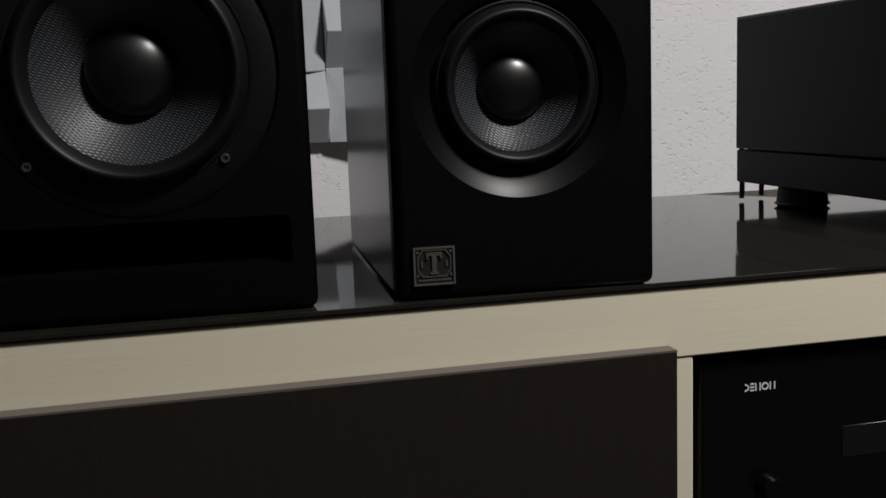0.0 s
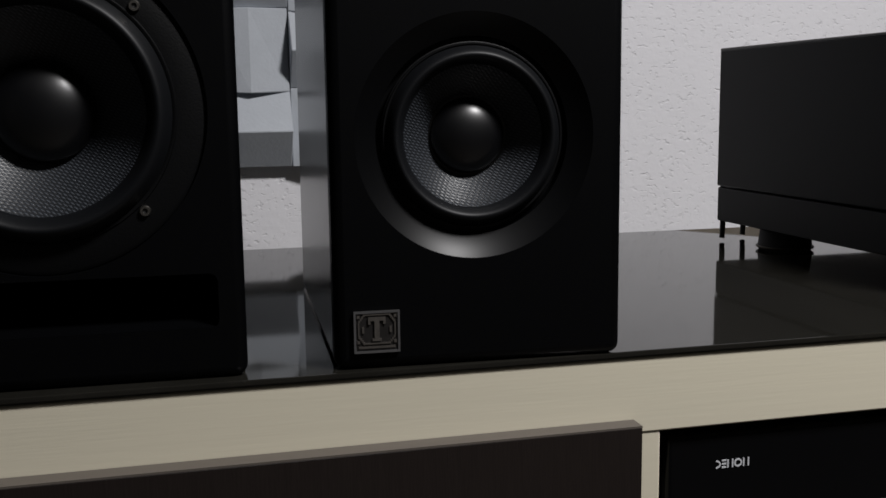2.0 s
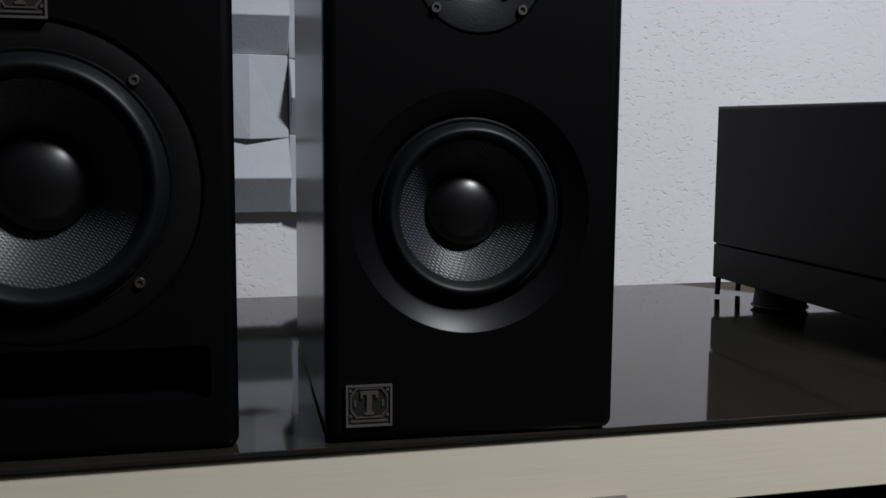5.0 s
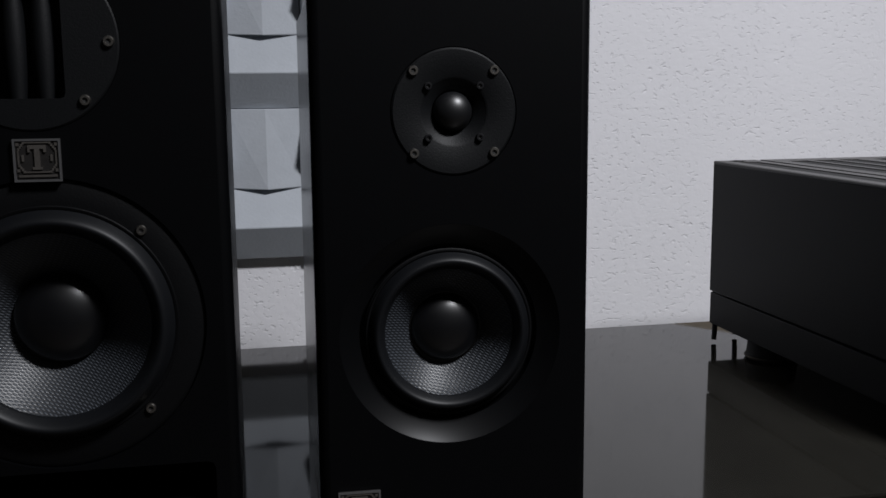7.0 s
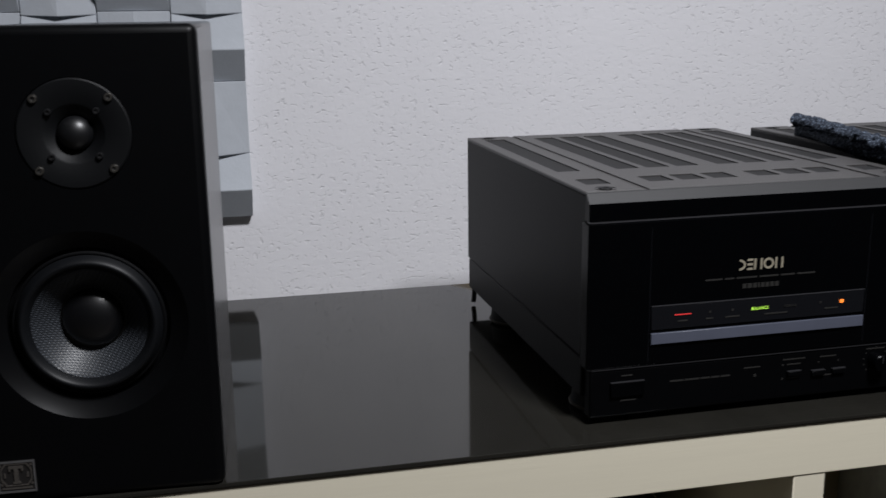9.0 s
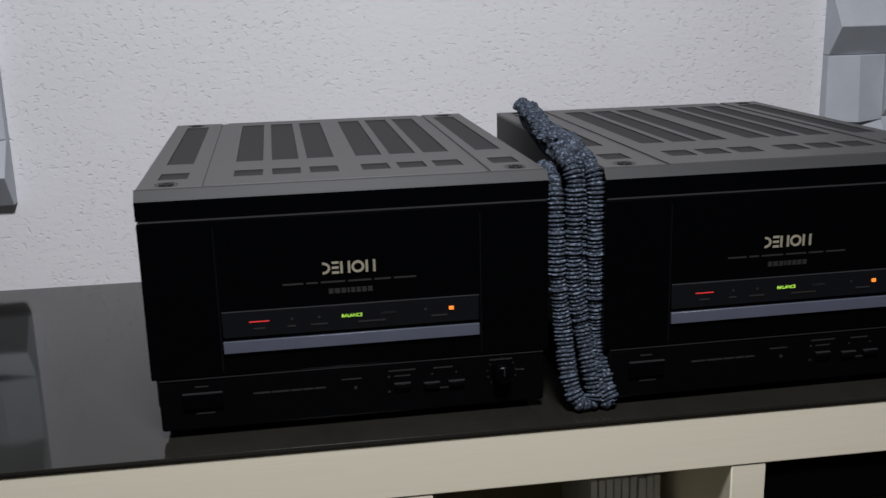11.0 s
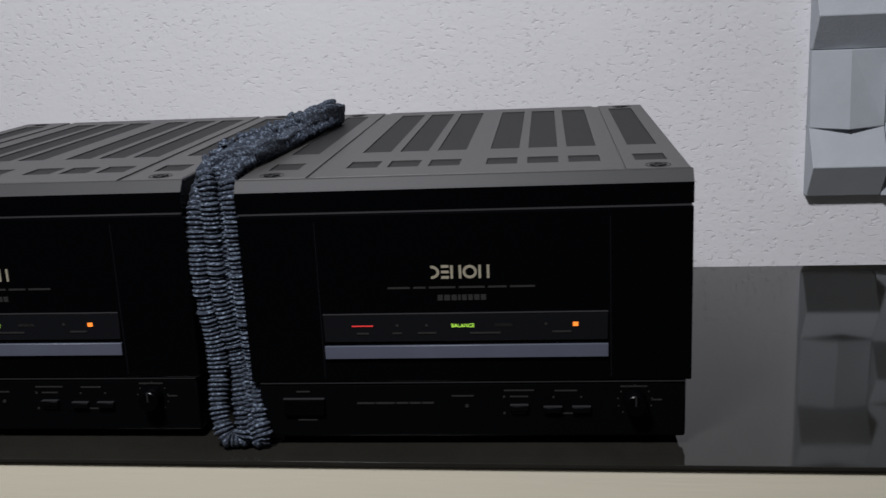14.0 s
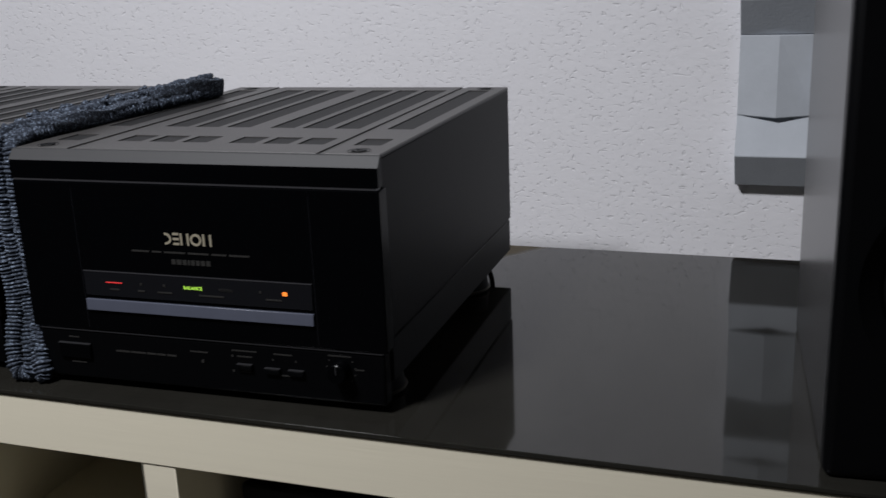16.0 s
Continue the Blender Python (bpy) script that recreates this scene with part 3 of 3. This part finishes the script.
small = small_speaker((0.287, 0.833, TOP + 0.0004), "black two-way bookshelf speaker with glossy sides on the glass top")
small.matrix_world = pose(0.287, 0.833, TOP + 0.0004, 0, 0, -2.4)
large = large_speaker((-0.042, 0.846, TOP + 0.0004), "large black monitor speaker with slot port on the glass top")
large.matrix_world = pose(-0.042, 0.846, TOP + 0.0004, 0, 0, -1.1)
other = small_speaker((2.285, 0.858, TOP + 0.0004), "black two-way bookshelf speaker standing beside an amplifier", -1)
other.matrix_world = pose(2.285, 0.858, TOP + 0.0004, 0, 0, 3.8)


# ---------------------------------------------------------------- power amplifiers
def row_of_bars(x0, z0, height, widths, gap, y, bm=None):
    out = bm or bmesh.new()
    x = x0
    for w in widths:
        box(x, x + w, y - 0.0006, y, z0, z0 + height, bm=out)
        x += w + gap
    return out


def print_lines(parent, y, items):
    """One thin printed line a piece: (x, z, height, width)."""
    for x, z, height, w in items:
        part("print_line", box(x, x + w, y - 0.0006, y, z, z + height), M_PRINT, parent)


def maker_marks(x0, z0, height, y, material, parent, label):
    """A row of plain shapes: half ring, bars, posts, ring, posts; y is the face that they lie on."""
    u = height
    t = 0.19 * u

    def arc(cx, rx, a0, a1):
        bm = bmesh.new()
        n = 22
        rings = []
        for k in range(n + 1):
            g = radians(a0 + (a1 - a0) * k / n)
            c, q = math.cos(g), math.sin(g)
            rings.append([bm.verts.new((cx + (rx - d) * c, yy, z0 + u / 2 + (u / 2 - d) * q)) for d, yy in ((0, y), (0, y - 0.0006), (t, y - 0.0006), (t, y))])
        for p, q in zip(rings, rings[1:]):
            for k in range(4):
                bm.faces.new((p[k], p[(k + 1) % 4], q[(k + 1) % 4], q[k]))
        return bm

    def posts(x, w):
        bm = box(x, x + t, y - 0.0006, y, z0, z0 + u)
        return box(x + w - t, x + w, y - 0.0006, y, z0, z0 + u, bm=bm)

    part("maker_mark", finish(arc(x0 + 0.10 * u, 0.62 * u, -90, 90)), material, parent, label)
    x = x0 + 0.86 * u
    bars = bmesh.new()
    for k in (0, 1, 2):
        box(x, x + 0.56 * u, y - 0.0006, y, z0 + k * 0.415 * u, z0 + k * 0.415 * u + t, bm=bars)
    part("maker_mark", bars, material, parent, label)
    x += 0.68 * u
    part("maker_mark", posts(x, 0.80 * u), material, parent, label)
    x += 0.90 * u
    part("maker_mark", finish(arc(x + 0.52 * u, 0.52 * u, 0, 360)), material, parent, label)
    x += 1.15 * u
    part("maker_mark", posts(x, 0.80 * u), material, parent, label)


def letters(text, x, z, size, y, material, parent, name="printed_word"):
    cu = bpy.data.curves.new(name, "FONT")
    cu.body, cu.size, cu.extrude, cu.align_x = text, size, 0.0002, "CENTER"
    tmp = new("tmp_text", cu)
    dg = bpy.context.evaluated_depsgraph_get()
    me = bpy.data.meshes.new_from_object(tmp.evaluated_get(dg))
    bpy.data.objects.remove(tmp)
    me.transform(pose(x, y, z, 90, 0, 0))
    me.materials.clear()
    me.materials.append(material)
    return part(name, me, None, parent)


def amplifier(at, label):
    """Origin at the middle of the front bottom, on the glass; the fascia's face is y = 0."""
    a = thing("power_amplifier", at, label, "amplifier", "pair of power amplifiers")
    W = 0.436
    h = W / 2
    D = 0.532
    z0, zs, z1, zt = 0.0115, 0.064, 0.2375, 0.272
    # chassis and cover
    low = box(-h + 0.0025, h - 0.0025, 0.022, D, 0.026, 0.0745, 0.0015, 1)
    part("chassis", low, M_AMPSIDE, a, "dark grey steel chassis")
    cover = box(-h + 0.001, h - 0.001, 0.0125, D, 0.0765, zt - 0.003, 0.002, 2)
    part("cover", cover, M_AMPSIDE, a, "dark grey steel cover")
    xs = [(-0.1985, -0.1675)] + [(-0.1185 + k * 0.0415, -0.0870 + k * 0.0415) for k in range(3)] + [(0.0225 + k * 0.0410, 0.0535 + k * 0.0410) for k in range(3)] + [(0.1690, 0.2000)]
    cuts = bmesh.new()
    for x0, x1 in xs:
        box(x0, x1, 0.160, 0.494, zt - 0.0025, zt + 0.01, bm=cuts)
        box(x0, x1, 0.060, 0.099, zt - 0.0025, zt + 0.01, bm=cuts)
    for gx in (-0.1450, 0.1525):
        box(gx - 0.0045, gx + 0.0045, 0.0, D + 0.01, zt - 0.0014, zt + 0.01, bm=cuts)
    lid = carve(box(-h + 0.001, h - 0.001, 0.0124, D, zt - 0.0045, zt, 0.0012, 1), [cuts])
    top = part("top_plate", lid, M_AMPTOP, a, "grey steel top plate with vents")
    for x0, x1 in xs:
        part("vent", box(x0 + 0.0004, x1 - 0.0004, 0.1604, 0.4936, zt - 0.0024, zt - 0.0012), M_VENT, top, "dark vent mesh")
        part("vent", box(x0 + 0.0004, x1 - 0.0004, 0.0604, 0.0986, zt - 0.0024, zt - 0.0012), M_VENT, top, "dark vent mesh")
    for sx in (-0.187, 0.188):
        for sy in (0.030, 0.514):
            bm = lathe([(0, 0.0004), (0.0030, 0.0004), (0.0034, 0.0010), (0.0078, 0.0010), (0.0084, -0.0002), (0.0108, -0.0002), (0.0120, 0.0004), (0.0120, -0.001), (0, -0.001)], 0, 0, 0, 28)
            bmesh.ops.transform(bm, matrix=pose(sx, sy, zt, -90, 0, 0) @ Matrix.Diagonal((1, -1, 1, 1)), verts=bm.verts)
            part("cover_screw", finish(bm, True), M_FASCIA2, top, "recessed black cover screw")
    for sx in (-1, 1):
        bm = lathe([(0, 0), (0.0075, 0), (0.0085, -0.0015), (0.0085, -0.004), (0, -0.004)], 0, 0, 0, 24)
        bmesh.ops.transform(bm, matrix=pose(sx * (h - 0.0035), 0.490, 0.050, 0, 0, -90 * sx), verts=bm.verts)
        part("side_screw", finish(bm, True), M_FASCIA2, a, "round black screw on the side")
    # fascia: brow, main face, lower panel
    brow = bmesh.new()
    prof = [(0.000, z1 + 0.003), (0.000, 0.2605), (0.0015, 0.2622), (0.0085, zt - 0.0010), (0.0120, zt - 0.0004), (0.0120, z1 + 0.003)]
    ends = [[brow.verts.new((x, y, z)) for y, z in prof] for x in (-h, h)]
    for k in range(len(prof)):
        j = (k + 1) % len(prof)
        brow.faces.new((ends[0][k], ends[0][j], ends[1][j], ends[1][k]))
    brow.faces.new(ends[0])
    brow.faces.new(ends[1][::-1])
    finish(brow)
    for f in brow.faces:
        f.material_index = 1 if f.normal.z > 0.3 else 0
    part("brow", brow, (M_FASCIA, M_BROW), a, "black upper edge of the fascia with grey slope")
    part("seam", box(-h + 0.002, h - 0.002, 0.0005, 0.01, z1 + 0.0005, z1 + 0.0028), M_LINE, a, "thin bright seam line")
    face = part("fascia", box(-h, h, 0.0, 0.022, zs + 0.002, z1, 0.0015, 2), M_FASCIA, a, "glossy black main fascia")
    part("lower_panel", box(-h + 0.006, h - 0.005, 0.002, 0.022, z0 - 0.006, zs, 0.003, 2), M_FASCIA2, a, "matt black lower fascia")
    part("lower_seam", box(-h + 0.008, h - 0.006, 0.001, 0.004, zs - 0.0002, zs + 0.0010), M_EDGE, a)
    # display
    dl, dr = -0.1395, 0.1385
    disp = part("display", box(dl, dr, -0.0015, 0.001, 0.1085, 0.1365, 0.0006, 1), M_DISPLAY, face, "dark display strip with indicator lights")
    part("display_edge", box(dl, dr, -0.0018, 0.001, 0.1367, 0.1374), M_LINE, face)
    part("display_bar", box(dl, dr, -0.003, 0.001, 0.0915, 0.1045, 0.0003, 1), M_BAR, face, "grey metal bar under the display")
    part("red_light", box(-0.111, -0.090, -0.0022, -0.0012, 0.1246, 0.1256), M_RED, disp, "thin red indicator line")
    part("orange_light", box(0.1050, 0.1100, -0.0024, -0.0012, 0.1228, 0.1268), M_ORANGE, disp, "orange power indicator")
    letters("BALANCE", -0.0015, 0.1230, 0.0052, -0.0022, M_GREEN, disp, "green_word")
    letters("NORMAL", 0.0385, 0.1232, 0.0042, -0.0020, M_PRINT, disp)
    print_lines(disp, -0.0015, [(-0.0672, 0.1240, 0.0024, 0.0024), (-0.0382, 0.1240, 0.0024, 0.0024), (0.0778, 0.1240, 0.0024, 0.0024), (-0.1065, 0.1165, 0.0016, 0.012), (-0.0710, 0.1165, 0.0016, 0.009),
                                (-0.0460, 0.1165, 0.0016, 0.018), (0.0050, 0.1160, 0.0016, 0.030), (0.0850, 0.1165, 0.0016, 0.018)])
    # maker's mark as plain blocks, with lines of small print
    maker_marks(-0.0318, 0.1718, 0.0132, 0.0, M_GOLD, face, "pale gold maker's mark")
    part("fine_print", row_of_bars(-0.0735, 0.1622, 0.0018, (0.022, 0.012, 0.026, 0.025, 0.018, 0.024), 0.0032, 0.0), M_PRINT, face)
    part("model_mark", row_of_bars(-0.0250, 0.1500, 0.0055, (0.0050, 0.0058, 0.0050, 0.0025, 0.0045, 0.0045, 0.0050, 0.0050), 0.0014, 0.0), M_PRINT, face, "dim gold line of print")
    for sx in (-0.1418, 0.1412):
        part("side_line", box(sx - 0.0004, sx + 0.0004, -0.0004, 0.001, 0.070, 0.230), M_DISPLAY, face)
    # lower controls
    btn = part("power_button", box(-0.1870, -0.1450, -0.0015, 0.004, 0.030, 0.0475, 0.001, 1), M_FASCIA, a, "black power button")
    part("button_edge", box(-0.1870, -0.1450, -0.0018, 0.003, 0.0477, 0.0484), M_EDGE, btn)
    print_lines(a, 0.002, [(-0.1735, 0.0545, 0.0014, 0.014), (-0.1740, 0.0240, 0.0014, 0.020), (-0.1120, 0.0415, 0.0019, 0.018), (-0.0925, 0.0415, 0.0019, 0.019), (-0.0720, 0.0415, 0.0019, 0.012),
                           (-0.0585, 0.0415, 0.0019, 0.011), (-0.0460, 0.0415, 0.0019, 0.012), (-0.0160, 0.0490, 0.0014, 0.022), (0.0360, 0.0545, 0.0014, 0.030), (0.0420, 0.0480, 0.0014, 0.018),
                           (0.0440, 0.0305, 0.0014, 0.014), (0.0350, 0.0475, 0.0022, 0.0022), (0.0350, 0.0300, 0.0022, 0.0022), (0.0860, 0.0540, 0.0014, 0.022), (0.0920, 0.0300, 0.0014, 0.012),
                           (0.0840, 0.0470, 0.0018, 0.0018), (0.1110, 0.0470, 0.0018, 0.0018), (0.1500, 0.0580, 0.0014, 0.026), (0.1800, 0.0440, 0.0014, 0.010)])
    for x, z, w in ((0.0510, 0.0370, 0.018), (0.0840, 0.0350, 0.018), (0.1120, 0.0350, 0.018)):
        b = part("push_button", box(x - w / 2, x + w / 2, -0.002, 0.004, z - 0.003, z + 0.003, 0.0008, 1), M_FASCIA2, a, "small black push button")
        part("button_edge", box(x - w / 2, x + w / 2, -0.0021, 0.002, z + 0.0032, z + 0.0038), M_EDGE, b)
    part("lamp_dot", disc_solid(0.0018, 0.0008, 0.003, -0.001, 0.0392, 12), M_PRINT, a)
    knob = part("knob", lathe([(0, -0.013), (0.0095, -0.013), (0.0105, -0.012), (0.0115, 0.002), (0, 0.002)], 0.164, 0, 0.0435, 28), M_FASCIA, a, "black rotary knob")
    part("pointer", box(0.1634, 0.1646, -0.0136, -0.0125, 0.0435, 0.0530), M_EDGE, knob)
    for k in range(11):
        g = radians(-45 + 27 * k)
        x, z = 0.164 + 0.0165 * math.cos(g), 0.0435 + 0.0165 * math.sin(g)
        part("scale_mark", box(x - 0.0007, x + 0.0007, 0.0014, 0.002, z - 0.0007, z + 0.0007), M_PRINT, knob)
    for sx in (-0.172, 0.172):
        for sy in (0.068, 0.425):
            bm = lathe([(0, 0), (0.034, 0), (0.036, 0.003), (0.033, 0.0302), (0, 0.0302)], 0, 0, 0, 40)
            bmesh.ops.transform(bm, matrix=pose(sx, sy, -0.0038, 90, 0, 0), verts=bm.verts)
            foot = part("foot", finish(bm, True), M_FOOT, a, "round black foot")
            bm = lathe([(0.0345, 0.0030), (0.0378, 0.0030), (0.0384, 0.0042), (0.0378, 0.0054), (0.0345, 0.0054)], 0, 0, 0, 40)
            bmesh.ops.transform(bm, matrix=pose(sx, sy, -0.0038, 90, 0, 0), verts=bm.verts)
            part("foot_ring", finish(bm, True), M_RING, foot, "dull gold ring")
    return a


amp_left = amplifier((1.032, 0.878, TOP + 0.004), "black and grey power amplifier with lit display on the glass top")
amp_left.matrix_world = pose(1.032, 0.878, TOP + 0.004, 0, 0, 0.7)
amp_right = copy_thing(amp_left, pose(1.5275, 0.870, TOP + 0.004, 0, 0, 1.2))


# ---------------------------------------------------------------- knitted scarf between the amplifiers
def strand(parent, pts, r, seed):
    rng = random.Random(seed)
    far = sum((Vector(b) - Vector(a)).length for a, b in zip(pts, pts[1:]))
    n = int(far / 0.0046) * 4
    p = smooth_path(pts, n)
    drift = [Vector((math.sin(k * 0.017 + seed), math.sin(k * 0.023 + 2 * seed), math.cos(k * 0.019 + seed))) * 0.0010 for k in range(n + 1)]
    p = [a + b for a, b in zip(p, drift)]
    fat = [rng.uniform(0.86, 1.12) for _ in range(n // 4 + 2)]
    return part("strand", tube(p, lambda k: r * fat[k // 4] * (0.74, 0.98, 1.05, 0.97)[k % 4], 14), M_YARN, parent)


def cord(x, y, z):
    return (x - 1.28, y - 0.86, z - TOP)


scarf = thing("knitted_scarf", (1.28, 0.86, TOP), "blue grey knitted scarf of chunky cords draped between the amplifiers", "scarf")
# two hanging loops: the outer one starts low in the gap, the inner one runs over the edge
strand(scarf, [cord(1.2640, 0.9650, 1.0620), cord(1.2625, 0.9250, 1.0640), cord(1.2617, 0.8970, 1.0500), cord(1.2610, 0.8870, 1.0150), cord(1.2623, 0.8860, 0.9500), cord(1.2679, 0.8877, 0.8888), cord(1.2696, 0.8712, 0.8386),
               cord(1.2770, 0.8619, 0.8130), cord(1.2870, 0.8618, 0.8085), cord(1.2965, 0.8619, 0.8120), cord(1.2956, 0.8672, 0.8386), cord(1.2899, 0.8847, 0.8888), cord(1.2806, 0.8850, 0.9500),
               cord(1.2800, 0.8830, 1.0200), cord(1.2790, 0.8830, 1.0600), cord(1.2745, 0.8970, 1.0795), cord(1.2790, 0.9500, 1.0780), cord(1.2900, 1.0500, 1.0760), cord(1.3020, 1.1500, 1.0790), cord(1.3130, 1.2350, 1.0820)], 0.0096, 3)
strand(scarf, [cord(1.3220, 1.2620, 1.0840), cord(1.3160, 1.1800, 1.0820), cord(1.3090, 1.0800, 1.0820), cord(1.3010, 0.9600, 1.0820), cord(1.2975, 0.8970, 1.0795), cord(1.3020, 0.8800, 1.0580), cord(1.3023, 0.8790, 1.0100),
               cord(1.3043, 0.8810, 0.9400), cord(1.3076, 0.8833, 0.8777), cord(1.3125, 0.8660, 0.8310), cord(1.3160, 0.8619, 0.8120), cord(1.3150, 0.8617, 0.8085), cord(1.3130, 0.8618, 0.8090), cord(1.3026, 0.8692, 0.8386),
               cord(1.2980, 0.8908, 0.8944), cord(1.2905, 0.8900, 0.9600), cord(1.2897, 0.8890, 1.0300), cord(1.2895, 0.8930, 1.0660), cord(1.2870, 0.9200, 1.0860), cord(1.2930, 1.0200, 1.0920)], 0.0090, 4)
# a third loop, mostly hidden, added deeper in the gap to block the bright wall
strand(scarf, [cord(1.2740, 0.9300, 1.0700), cord(1.2720, 0.9110, 1.0550), cord(1.2705, 0.9050, 1.0100), cord(1.2715, 0.9040, 0.9200), cord(1.2800, 0.8970, 0.8360), cord(1.2920, 0.8940, 0.8150),
               cord(1.3020, 0.8970, 0.8360), cord(1.3000, 0.9040, 0.9200), cord(1.2985, 0.9060, 1.0100), cord(1.2960, 0.9120, 1.0560), cord(1.2940, 0.9350, 1.0760)], 0.0088, 6)
# the folded band that stands on the amplifier, lumpy and rising towards its far end
def folded_band():
    bm = bmesh.new()
    n, m = 150, 26
    rows_ = []
    for k in range(n + 1):
        u = k / n
        y = 0.898 + 0.396 * u
        x = 1.2845 + 0.0335 * u ** 0.9
        top = 0.0190 + 0.0125 * u + 0.0035 * math.sin(9.5 * u + 0.6) + 0.0016 * math.sin(31 * u)
        wide = (0.0165 - 0.0045 * u) * min(1.0, 0.35 + 6 * u) * min(1.0, 0.55 + 9 * (1 - u))
        ring = []
        for j in range(m):
            g = 2 * math.pi * j / m
            c, q = math.cos(g), math.sin(g)
            cx = wide * (abs(c) ** 0.6) * (1 if c > 0 else -1)
            cz = top / 2 * (abs(q) ** 0.7) * (1 if q > 0 else -1)
            rib = 1 + 0.05 * math.sin(2 * math.pi * k / 3.0 + 2.2 * math.sin(3 * g)) + 0.07 * math.sin(5 * g + 11 * u)
            z = 1.0725 + top / 2 + cz * rib
            ring.append(bm.verts.new(cord(x + cx * rib + 0.004 * math.sin(7 * u) + 0.10 * (cz + top / 2), y + 0.006 * c, max(1.0722, z))))
        rows_.append(ring)
    for p, q in zip(rows_, rows_[1:]):
        for j in range(m):
            bm.faces.new((p[j], q[j], q[(j + 1) % m], p[(j + 1) % m]))
    bm.faces.new(rows_[0])
    bm.faces.new(rows_[-1])
    return finish(bm, True)


part("folded_band", folded_band(), M_YARN, scarf, "bunched navy fold of the scarf")
strand(scarf, [cord(1.3080, 1.284, 1.1000), cord(1.3000, 1.200, 1.0965), cord(1.2900, 1.090, 1.0930), cord(1.2780, 0.990, 1.0890), cord(1.2720, 0.925, 1.0850), cord(1.2700, 0.897, 1.0780)], 0.0062, 9)
strand(scarf, [cord(1.3150, 1.288, 1.1020), cord(1.3070, 1.190, 1.0985), cord(1.2970, 1.080, 1.0950), cord(1.2870, 0.970, 1.0905), cord(1.2840, 0.915, 1.0860), cord(1.2830, 0.897, 1.0790)], 0.0060, 11)
# frayed ends along the ridge
rng = random.Random(21)
fray = bmesh.new()
for _ in range(150):
    u = rng.random()
    base = Vector(cord(1.277 + 0.036 * u + rng.uniform(-0.015, 0.015) * (1 - 0.4 * u), 0.905 + 0.382 * u, 1.089 + 0.012 * u + rng.uniform(-0.010, 0.004)))
    tip = base + Vector((rng.uniform(-1, 1), rng.uniform(-0.7, 0.7), rng.uniform(-0.2, 0.8))).normalized() * rng.uniform(0.004, 0.011)
    side = Vector((rng.uniform(-1, 1), rng.uniform(-1, 1), 0)) * 0.003
    bit = tube([base, (base + tip) / 2 + side, tip], lambda k: (0.0050, 0.0048, 0.0026)[k], 7)
    tmp = bpy.data.meshes.new("bit")
    bit.to_mesh(tmp)
    bit.free()
    fray.from_mesh(tmp)
    bpy.data.meshes.remove(tmp)
tagged(part("frayed_yarn", finish(fray, True), M_YARN, scarf, "frayed ends of the yarn"), kind="stuff")

# ---------------------------------------------------------------- devices in the niches
def shelf_device(at, width, height, label, category):
    d = thing("av_receiver", at, label, category, "devices in the niches")
    part("case", box(0, width, 0.012, 0.34, 0.012, height, 0.003, 2), M_DEVICE, d)
    part("front_panel", box(-0.002, width + 0.002, 0, 0.0125, 0.010, height + 0.001, 0.004, 3), M_DEVICE, d, "glossy black front panel")
    return d


part("shelf", box(0.437, 1.065, EDGE_Y + 0.03, GLASS_END - 0.035, 0.495, 0.515), M_BEIGE, console)
part("shelf", box(1.498, 2.069, EDGE_Y + 0.03, GLASS_END - 0.035, 0.495, 0.515), M_BEIGE, console)
part("shelf", box(1.109, 1.454, EDGE_Y + 0.03, GLASS_END - 0.035, 0.495, 0.515), M_BEIGE, console)
rc = shelf_device((0.459, 0.845, 0.515), 0.434, 0.198, "black receiver with a pale maker's mark standing in a niche", "receiver")
maker_marks(0.0430, 0.1675, 0.0075, 0.0, M_SILVERPRINT, rc, "pale maker's mark")
part("display_window", box(0.150, 0.330, -0.001, 0.001, 0.090, 0.122, 0.0006, 1), M_DISPLAY, rc, "dark display window")
part("knob", lathe([(0, -0.016), (0.010, -0.016), (0.011, -0.014), (0.012, 0.001), (0, 0.001)], 0.068, 0, 0.072, 32), M_DEVICE, rc, "small black knob")
part("power_button", lathe([(0, -0.004), (0.005, -0.004), (0.006, 0.001), (0, 0.001)], 0.035, 0, 0.045, 24), M_DEVICE, rc, "round black button")
deck = shelf_device((1.530, 0.918, 0.515), 0.434, 0.150, "black audio device standing in a niche", "audio device")
part("display_window", box(0.12, 0.31, -0.001, 0.001, 0.060, 0.105, 0.0006, 1), M_DISPLAY, deck, "dark display window")

# disc cases stand in the middle niche
case_mesh = mesh_of("disc_case", box(0, 0.0098, 0, 0.142, 0, 0.125, 0.0008, 1), M_CASE)
rng = random.Random(5)
for k in range(9):
    c = new("disc_case", case_mesh)
    c.matrix_world = pose(1.335 + k * 0.0108, 0.985 + rng.uniform(0, 0.006), 0.5152)
    tagged(c, "slim grey plastic disc case standing upright in the niche", "disc case", "disc cases in the niche")

# cables behind the amplifiers
def cable(pts, r, label):
    p = smooth_path(pts, 40)
    o = p[0].copy()
    ob = tagged(new("cable", mesh_of("cable", tube([q - o for q in p], r, 8), M_FOOT)), label, "cable", "cables behind the amplifiers")
    ob.location = o
    return ob


for x, y in ((0.816, 1.402), (0.862, 1.424), (1.70, 1.400)):
    cable([(x, y, TOP + 0.0045), (x + 0.003, y + 0.004, TOP + 0.030), (x + 0.006, y + 0.010, 0.93), (x + 0.010, y - 0.008, 0.95)], 0.004, "black cable running down behind the amplifier")
